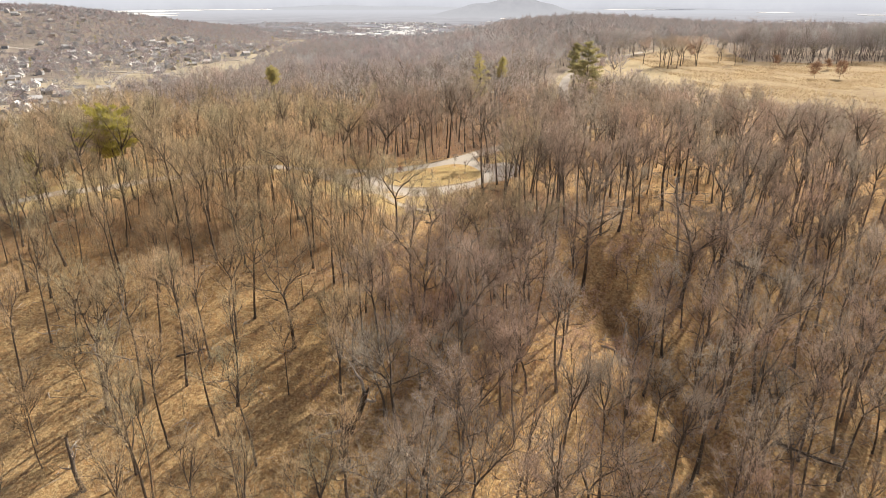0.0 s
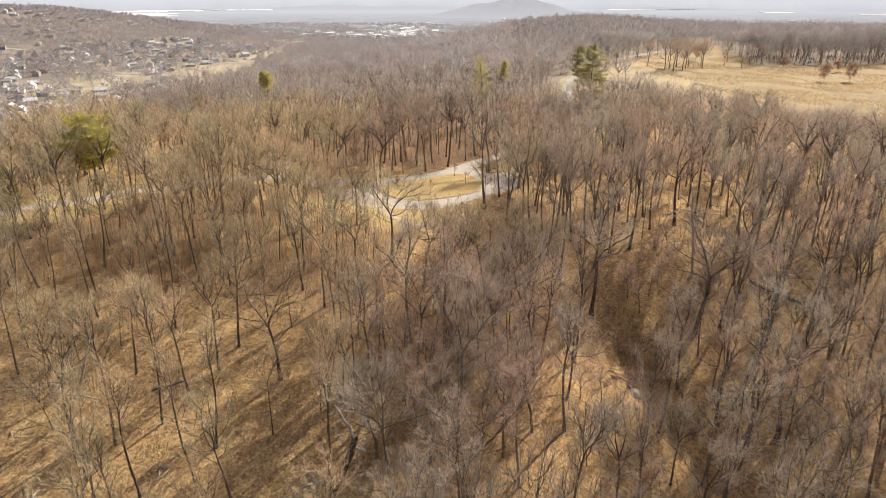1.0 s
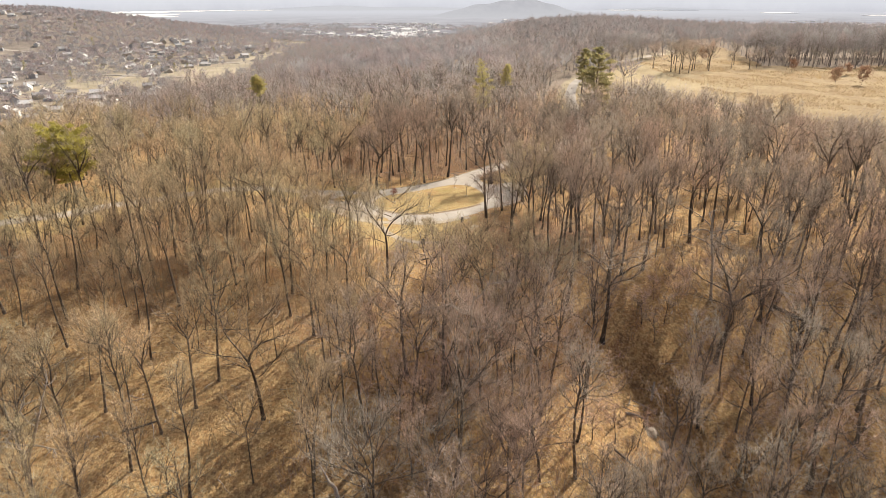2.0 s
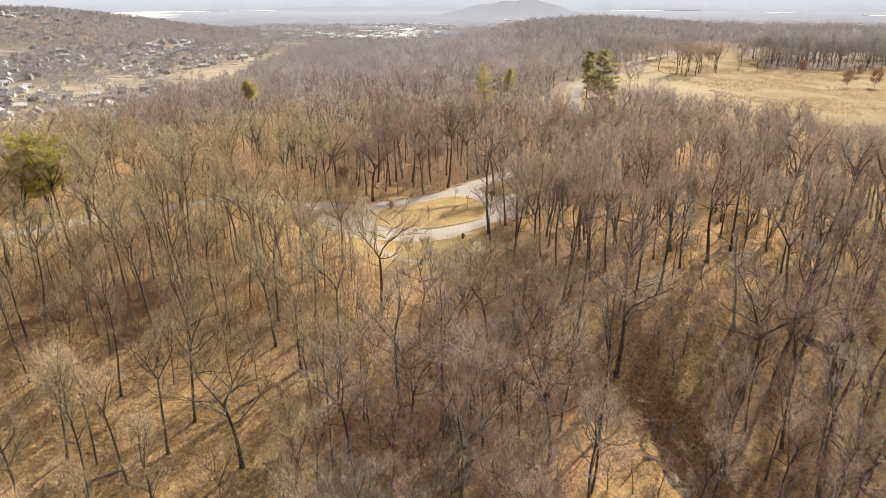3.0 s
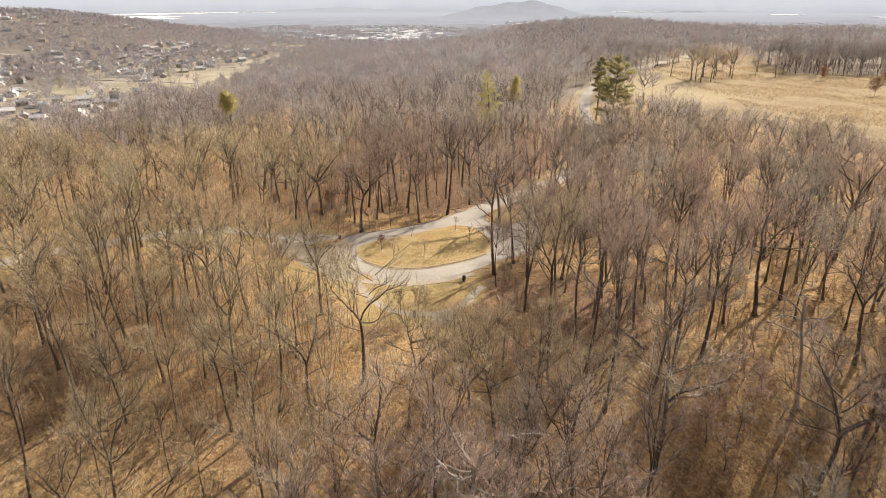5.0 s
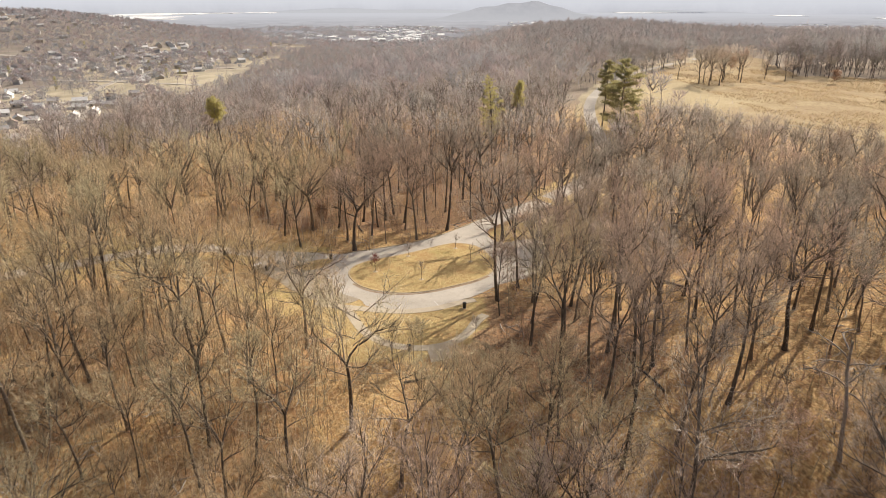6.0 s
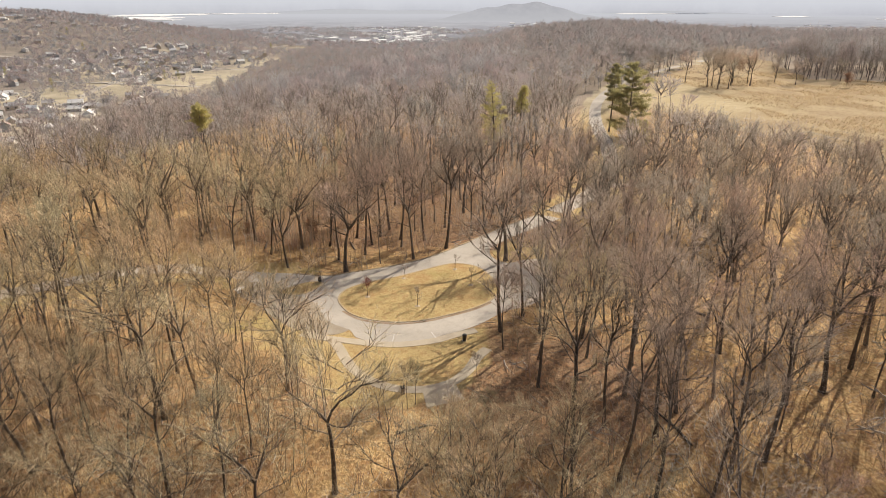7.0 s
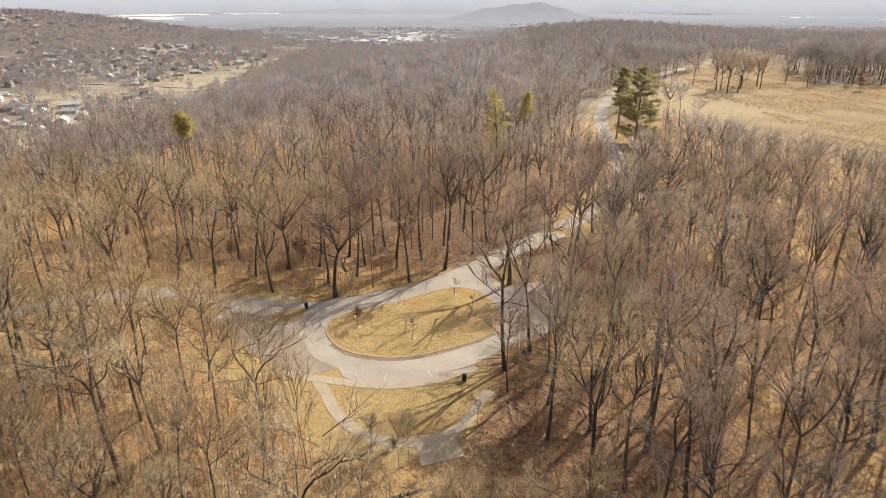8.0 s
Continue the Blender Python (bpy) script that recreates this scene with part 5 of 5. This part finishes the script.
log_thing(36.5, 112.5, 9, 0.32, 60, 1, DEADWOOD, "bleached fallen log across the gully")
log_thing(34.0, 110.5, 6, 0.22, 20, 2, DEADWOOD, "pale broken log beside a rock slab")
log_thing(68.0, 128.0, 10, 0.35, -20, 3, BARK, "dark fallen trunk on leaf litter")
log_thing(60.0, 84.5, 11, 0.24, -28, 4, BARK, "long dark fallen trunk on leaf litter")
log_thing(29.0, 100.0, 4.5, 0.2, -40, 5, BARK, "dark fallen log on sunlit leaf litter")
log_thing(-46.0, 101.0, 5, 0.2, 10, 6, BARK, "short dark fallen log below thin trees")
for i in range(16):
    x, y = rng.uniform(-70, 80), rng.uniform(80, 235)
    if not clear(x, y, 2.0) and not (-22 < x < 45 and y < 130):
        log_thing(x, y, rng.uniform(3, 9), rng.uniform(0.12, 0.28), rng.uniform(0, 180), 80 + i, BARK if i % 3 else DEADWOOD, "fallen log lying on brown leaf litter" if i % 3 else "pale fallen log lying on leaf litter")


def rock(x, y, size, flatness, seed, text):
    bm = bmesh.new()
    bmesh.ops.create_icosphere(bm, subdivisions=3, radius=1.0)
    for v in bm.verts:
        n = noise.noise_vector(v.co * 1.3 + Vector((seed, 0, 0))) * 0.45 + noise.noise_vector(v.co * 4 + Vector((0, seed, 0))) * 0.12
        v.co = (v.co + n) * size
        v.co.z *= flatness
    root = new("rock")
    root.location = (x, y, tall(x, y) + size * flatness * 0.2)
    part("stone", bm, ROCK, root)
    return tagged(root, text, "rock", "rocks in the gully")


for i, (x, y, s, f) in enumerate(((34.8, 107.6, 1.5, 0.3), (36.4, 106.2, 1.0, 0.5), (37.4, 104.4, 0.9, 0.5), (36.2, 103.2, 0.7, 0.6))):
    rock(x, y, s, f, i + 3, "flat pale grey rock slab in the gully" if i == 0 else "grey weathered rock in the shaded gully")

# ---------------------------------------------------------------- fittings by the road


def bin_thing(x, y, z, text):
    root = new("litter_bin")
    root.location = (x, y, z)
    bm = bmesh.new()
    bmesh.ops.create_cone(bm, cap_ends=True, segments=20, radius1=0.30, radius2=0.34, depth=0.92, matrix=Matrix.Translation((0, 0, 0.48)))
    part("body", bm, BLACK_METAL, root)
    bm = bmesh.new()
    bmesh.ops.create_cone(bm, cap_ends=True, segments=20, radius1=0.38, radius2=0.38, depth=0.06, matrix=Matrix.Translation((0, 0, 0.97)))
    part("rim", bm, BLACK_METAL, root)
    bm = bmesh.new()
    bmesh.ops.create_uvsphere(bm, u_segments=20, v_segments=8, radius=0.36, matrix=Matrix.Translation((0, 0, 1.0)) @ Matrix.Diagonal((1, 1, 0.6, 1)))
    bmesh.ops.bisect_plane(bm, geom=bm.verts[:] + bm.edges[:] + bm.faces[:], plane_co=(0, 0, 1.0), plane_no=(0, 0, 1), clear_inner=True)
    part("lid", bm, BLACK_METAL, root)
    bm = bmesh.new()
    box(bm, 0, 0, 0.02, 0.7, 0.7, 0.06, 0.01)
    part("base", bm, CONCRETE, root, "concrete footing")
    return tagged(root, text, "litter bin", "litter bins")


bin_thing(5.0, 167.0, 0.0, "black metal litter bin beside the pavement")
bin_thing(-34.6, 183.2, 0.0, "dark litter bin at the edge of the clearing")
bin_thing(-22.7, 189.3, 0.06, "dark litter bin at the road fork")


def notice_board(x, y, turn, text):
    """Two timber posts, a board and a small sloping white roof."""
    root = new("notice_board")
    root.matrix_basis = pose(x, y, 0.0, 0, 0, turn) @ Matrix.Diagonal((0.8, 0.7, 0.85, 1))
    for s in (-1, 1):
        bm = bmesh.new()
        box(bm, s * 0.85, 0, 1.0, 0.14, 0.14, 2.3, 0.015)
        part("post", bm, TIMBER, root)
    bm = bmesh.new()
    box(bm, 0, 0, 1.35, 1.6, 0.07, 1.0, 0.01)
    part("board", bm, TIMBER, root)
    bm = bmesh.new()
    box(bm, 0, -0.045, 1.35, 1.3, 0.02, 0.75)
    part("panel", bm, PAINT, root, "white notice panel")
    for s in (-1, 1):
        bm = bmesh.new()
        box(bm, 0, s * 0.34, 2.2, 2.3, 0.80, 0.05, 0.01, Matrix.Rotation(radians(-22 * s), 4, "X"))
        part("roof_panel", bm, PAINT, root, "white sloping roof panel")
    return tagged(root, text, "notice board", "notice boards")


notice_board(-36.2, 182.2, 62, "timber notice board with a white roof on grass")
notice_board(-34.3, 185.7, 68, "timber notice board with a white roof by the road")

plaque = new("plaque_post")
plaque.matrix_basis = pose(-3.9, 152.0, 0.0, 0, 0, 15)
bm = bmesh.new()
box(bm, 0, 0, 0.55, 0.5, 0.35, 1.1, 0.03)
part("pedestal", bm, ROCK, plaque)
bm = bmesh.new()
box(bm, 0, -0.04, 1.14, 0.6, 0.5, 0.05, 0.01, Matrix.Rotation(radians(25), 4, "X"))
part("plate", bm, BLACK_METAL, plaque, "dark tilted plate")
tagged(plaque, "grey stone pedestal with a dark plate by the path", "pedestal")

# ---------------------------------------------------------------- the town in the valley


def house_thing(w, d, h, wall, roof, porch):
    root = new("house")
    bm = bmesh.new()
    box(bm, 0, 0, h / 2 - 0.5, w, d, h + 1.0)
    body = part("wall", bm, wall, root)
    rise = d * 0.30
    for s in (-1, 1):
        bm = bmesh.new()
        a = math.atan2(rise, d / 2)
        box(bm, 0, s * d * 0.26, h + rise * 0.5, w + 0.8, math.hypot(d / 2, rise) + 0.7, 0.25, 0.0, Matrix.Rotation(-s * a, 4, "X"))
        part("roof_slope", bm, roof, root)
    for s in (-1, 1):
        bm = bmesh.new()
        v = [bm.verts.new(p) for p in ((s * w / 2, -d / 2, h), (s * w / 2, d / 2, h), (s * w / 2, 0, h + rise), (s * (w / 2 - 0.2), -d / 2, h), (s * (w / 2 - 0.2), d / 2, h), (s * (w / 2 - 0.2), 0, h + rise))]
        for f in ((0, 1, 2), (5, 4, 3), (0, 3, 4, 1), (1, 4, 5, 2), (2, 5, 3, 0)):
            bm.faces.new([v[i] for i in f])
        part("gable", bm, wall, root)
    bm = bmesh.new()
    box(bm, w * 0.28, d * 0.12, h + rise, 0.8, 0.8, 2.2)
    part("chimney", bm, WALLS[1], root, "brick chimney")
    for s in (-1, 1):
        for x in (-0.3, 0.3):
            bm = bmesh.new()
            box(bm, x * w, s * (d / 2 + 0.02), h * 0.55, 1.5, 0.1, 1.4)
            part("window", bm, WINDOW_DARK, body)
    if porch:
        bm = bmesh.new()
        box(bm, -w * 0.5 - 2.4, 0, 1.2, 5.0, d * 0.7, 3.4)
        part("garage", bm, wall, root)
    return root


def suburb_keep(x, y):
    return wedge_of_view(x, y, 25) & ~inside(x, y, VALLEY_GREEN) & (x < -268 - 0.02 * (y - 600)) & (height(x, y) < -36)


house_spots = scatter(rng, -640, -262, 470, 1350, 21.0, suburb_keep, 2600) + scatter(rng, -950, -640, 700, 1500, 42.0, lambda x, y: wedge_of_view(x, y, 10), 500)
house_spots = [p for p in house_spots if math.sin(p[0] * 0.019 + p[1] * 0.008) + math.sin(p[1] * 0.013) > -1.1][:300]
HOUSE_KINDS = [(13, 9, 5.2, 0, 1, 1), (15, 9, 3.2, 2, 1, 0), (12, 9, 5.5, 2, 0, 0), (14, 10, 3.4, 0, 3, 1), (11, 9, 5.6, 3, 2, 0), (16, 10, 3.6, 0, 3, 1)]
HOUSE_TEXT = ["white two-storey house with a grey shingle roof", "beige single-storey house with a grey roof", "beige two-storey house with a dark roof", "white bungalow with a pale shingle roof",
              "grey two-storey house with a brown roof", "long white bungalow with a pale roof"]
house_protos = {}
for x, y in house_spots:
    k = int(rng.integers(0, 6))
    w, d, h, wi, ri, g = HOUSE_KINDS[k]
    m = pose(x, y, tall(x, y), 0, 0, 25 + 90 * rng.integers(0, 4) + rng.normal() * 8) @ Matrix.Diagonal((0.86, 0.86, 0.9, 1))
    if k not in house_protos:
        house_protos[k] = ob = tagged(house_thing(w, d, h, WALLS[wi], ROOFS[ri], g), HOUSE_TEXT[k], "house", "houses of the valley town")
    else:
        ob = copy_thing(house_protos[k], m)
    ob.matrix_basis = m
for line in ([(-290, 470), (-330, 640), (-400, 780), (-420, 950), (-380, 1150), (-350, 1500)], [(-620, 620), (-480, 700), (-330, 735), (-285, 745)], [(-760, 900), (-600, 905), (-430, 890), (-300, 860)],
             [(-900, 1150), (-640, 1090), (-420, 1060), (-300, 1040)]):
    strip("road", line, 8.0, 0.4, ASPHALT, "pale asphalt street between valley houses", "road", 0.8, 14)


DISTANT = [distant_crown(90 + i, 14 + i, 4.2 + 0.4 * i, 44, 2.7, 0.78, 0.4) for i in range(4)] + [distant_crown(96 + i, 15 + i, 5.0, 15, 4.2, 2.0, 0.6) for i in range(4)]
houses_grid = np.array(house_spots)


def town_keep(x, y):
    slope = np.where(y < 280, -105.0, -105.0 + (y - 280) * 0.40) - np.where(y < 280, 150.0, 150.0 + (y - 280) * 0.35)
    woods = (y < 1250) & (x > np.minimum(slope - 15, -262))
    crest = y < 1250 + 0 * x
    return wedge_of_view(x, y, 30) & ~woods & ~(inside(x, y, VALLEY_GREEN) & (np.sin(x * 0.12) * np.sin(y * 0.1) < 0.45)) & ~(crest & (x > -250)) & (np.sin(x * 0.017 + 0.5) * np.sin(y * 0.014 + x * 0.006) > -0.75) & ~((x > -480) & (y < 1150) & (np.sin(x * 0.09) * np.sin(y * 0.07) > np.where((x > -420) & (y < 850), -0.2, 0.3))) & ~((x > -470) & (x < 60) & (y > 1930) & (np.sin(x * 0.05) * np.sin(y * 0.021) > -0.45))


def open_to_south(x, y):
    """Spots that do not hide a house from the south."""
    free = np.ones(x.shape, bool)
    for hx, hy in house_spots[::3]:
        free &= (np.abs(x - hx) > 6) | (np.abs(y - hy + 9) > 14)
    return free


def valley_keep(x, y):
    return town_keep(x, y) & ((y < 1520) | (x < -420 - 0.25 * (y - 1520))) & open_to_south(x, y)


town_spots = scatter(rng, -1500, 700, 440, 2000, 7.6, valley_keep, 66000)
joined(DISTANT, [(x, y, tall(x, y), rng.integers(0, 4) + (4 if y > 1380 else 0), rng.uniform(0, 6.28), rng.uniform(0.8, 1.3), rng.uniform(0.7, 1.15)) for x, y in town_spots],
       "valley_trees", [VALLEY_TWIG, VALLEY_TWIG], "bare haze-tinted trees among valley houses and on the far hill")
for i, (x, y) in enumerate(((-356, 935), (-372, 930), (-430, 1010), (-520, 1090), (-455, 820), (-610, 1180), (-380, 1120), (-700, 1300), (-560, 900), (-330, 1300))):
    ob = tree_thing(evergreen(101, 15, 0.05, 4.5, 0.1, NEEDLE_DARK, 0.5, 1), "dark green conical evergreen among valley houses", NEEDLE_DARK, "evergreens", "spruce_tree") if i == 0 else copy_thing(spruce, Matrix.Identity(4))
    spruce = ob if i == 0 else spruce
    ob.matrix_basis = pose(x, y, tall(x, y), 0, 0, i * 40) @ Matrix.Diagonal((1, 1, 0.8 + 0.05 * i, 1))


GROVES = [distant_crown(220 + i, 9 + i, 11.0 + i, 24, 5.0, 1.9, 0.3) for i in range(4)]
grove_spots = scatter(rng, -1500, 1900, 1500, 2650, 19.0, lambda x, y: (np.abs(x) < 0.72 * y) & ((x > -500) | (y > 2050)) & (np.sin(x * 0.011 + 1.0) * np.sin(y * 0.009 + x * 0.004) > -0.35) & ~((np.abs(x + 0.062 * (y - 60)) < 0.035 * y) & (np.abs(y - 2000) < 330) & (np.sin(x * 0.08) * np.sin(y * 0.05) > -0.5)), 9000)
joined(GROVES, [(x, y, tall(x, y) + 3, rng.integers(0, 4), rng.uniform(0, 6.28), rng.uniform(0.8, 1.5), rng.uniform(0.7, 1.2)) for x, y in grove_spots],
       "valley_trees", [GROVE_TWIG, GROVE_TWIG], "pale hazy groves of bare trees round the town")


def warehouse(x, y, w, d, h, turn, text, lift=0.0):
    root = new("warehouse")
    root.matrix_basis = pose(x, y, tall(x, y) + lift, 0, 0, turn)
    bm = bmesh.new()
    box(bm, 0, 0, h / 2 - 0.5, w, d, h + 1)
    part("wall", bm, WALLS[0], root)
    bm = bmesh.new()
    box(bm, 0, 0, h + 0.25, w + 1, d + 1, 0.5)
    part("roof", bm, WHITE_ROOF if w > 13 else TOWN_ROOF, root)
    for i in range(4 if lift == 0 else 0):
        bm = bmesh.new()
        box(bm, w * (i - 1.5) / 5, -d / 2 - 0.1, 2.2, w / 9, 0.3, 4.0)
        part("loading_door", bm, WINDOW_DARK, root)
    return tagged(root, text, "warehouse", "white flat-roofed buildings of the plain")


# the town: its centre, the houses below the far hill, and scattered outskirts
for count, y0, y1, slope, off, wide in ((150, 1620, 2700, -0.062, 0.0, 0.028), (40, 1520, 2000, -0.18, 0.0, 0.05), (36, 2700, 3150, 0.135, 0.0, 0.04), (34, 2300, 2900, 0.60, 0.0, 0.05)):
    for i in range(count):
        y = y0 + (y1 - y0) * rng.uniform() ** 1.3
        x = off + (slope + rng.normal() * wide) * (y - 60)
        warehouse(x, y, rng.uniform(5, 12) ** 1.2, rng.uniform(12, 36), rng.uniform(1.2, 3.0), rng.uniform(-15, 25), "white flat-roofed building in the hazy town", 6.5)
for x, y, w, d in ((-1630, 3650, 300, 190), (-1420, 3420, 130, 60), (-1800, 3500, 150, 60), (-1950, 3850, 240, 60), (-1850, 4100, 330, 160), (-1750, 4350, 420, 180), (-2350, 4200, 380, 200), (-1500, 4500, 260, 120), (-2600, 4450, 300, 160), (1230, 4550, 300, 140), (1480, 4560, 330, 120), (1900, 3900, 160, 70), (2250, 3500, 200, 60), (-1250, 4550, 200, 90)):
    warehouse(x, y, w, d * 1.8, 0.4, rng.uniform(-6, 6), "long white warehouse on the far plain", 8.0)

# ---------------------------------------------------------------- the far distance


def sheet(name, xs, ys, fn, material, text):
    gx, gy = np.meshgrid(xs, ys)
    n, m = gx.shape
    idx = np.arange(n * m).reshape(n, m)
    faces = np.stack([idx[:-1, :-1], idx[:-1, 1:], idx[1:, 1:], idx[1:, :-1]], -1).reshape(-1, 4)
    return tagged(link_mesh(name, np.stack([gx, gy, fn(gx, gy)], -1).reshape(-1, 3), faces, material, smooth=True), text, "backdrop", kind="structure")


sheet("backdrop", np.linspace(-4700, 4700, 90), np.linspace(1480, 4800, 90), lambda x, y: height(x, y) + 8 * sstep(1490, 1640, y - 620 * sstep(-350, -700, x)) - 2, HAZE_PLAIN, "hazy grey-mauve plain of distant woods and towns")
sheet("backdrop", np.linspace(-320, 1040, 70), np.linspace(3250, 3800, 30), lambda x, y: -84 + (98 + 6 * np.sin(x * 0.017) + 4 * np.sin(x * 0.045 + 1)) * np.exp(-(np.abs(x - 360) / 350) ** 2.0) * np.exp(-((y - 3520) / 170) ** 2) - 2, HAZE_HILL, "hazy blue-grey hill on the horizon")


def far_ridge(x0, x1, y, low, high, seed, text):
    """A long low ridge at the edge of sight."""
    xs = np.linspace(x0, x1, 70)
    r = np.random.default_rng(seed)
    a = r.uniform(0, 6.28, 4)
    top = low + (high - low) * np.clip(np.sin(np.linspace(0, math.pi, 70)) * (0.7 + 0.2 * np.sin(xs * 0.004 + a[0]) + 0.1 * np.sin(xs * 0.011 + a[1])), 0, 1)
    verts = [p for x, z in zip(xs, top) for p in ((x, y - 220.0, low - 12.0), (x, y, z), (x, y + 150.0, low - 12.0))]
    faces = [(3 * i + k, 3 * i + 3 + k, 3 * i + 4 + k, 3 * i + 1 + k) for i in range(69) for k in (0, 1)]
    tagged(link_mesh("backdrop", verts, faces, HAZE_RIDGE, smooth=True), text, "backdrop", kind="structure")


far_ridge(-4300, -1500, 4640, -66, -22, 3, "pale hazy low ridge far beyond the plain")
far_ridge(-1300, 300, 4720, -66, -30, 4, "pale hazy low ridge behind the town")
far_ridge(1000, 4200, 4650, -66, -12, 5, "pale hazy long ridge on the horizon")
# A glowing band, painted as haze, closes the horizon.
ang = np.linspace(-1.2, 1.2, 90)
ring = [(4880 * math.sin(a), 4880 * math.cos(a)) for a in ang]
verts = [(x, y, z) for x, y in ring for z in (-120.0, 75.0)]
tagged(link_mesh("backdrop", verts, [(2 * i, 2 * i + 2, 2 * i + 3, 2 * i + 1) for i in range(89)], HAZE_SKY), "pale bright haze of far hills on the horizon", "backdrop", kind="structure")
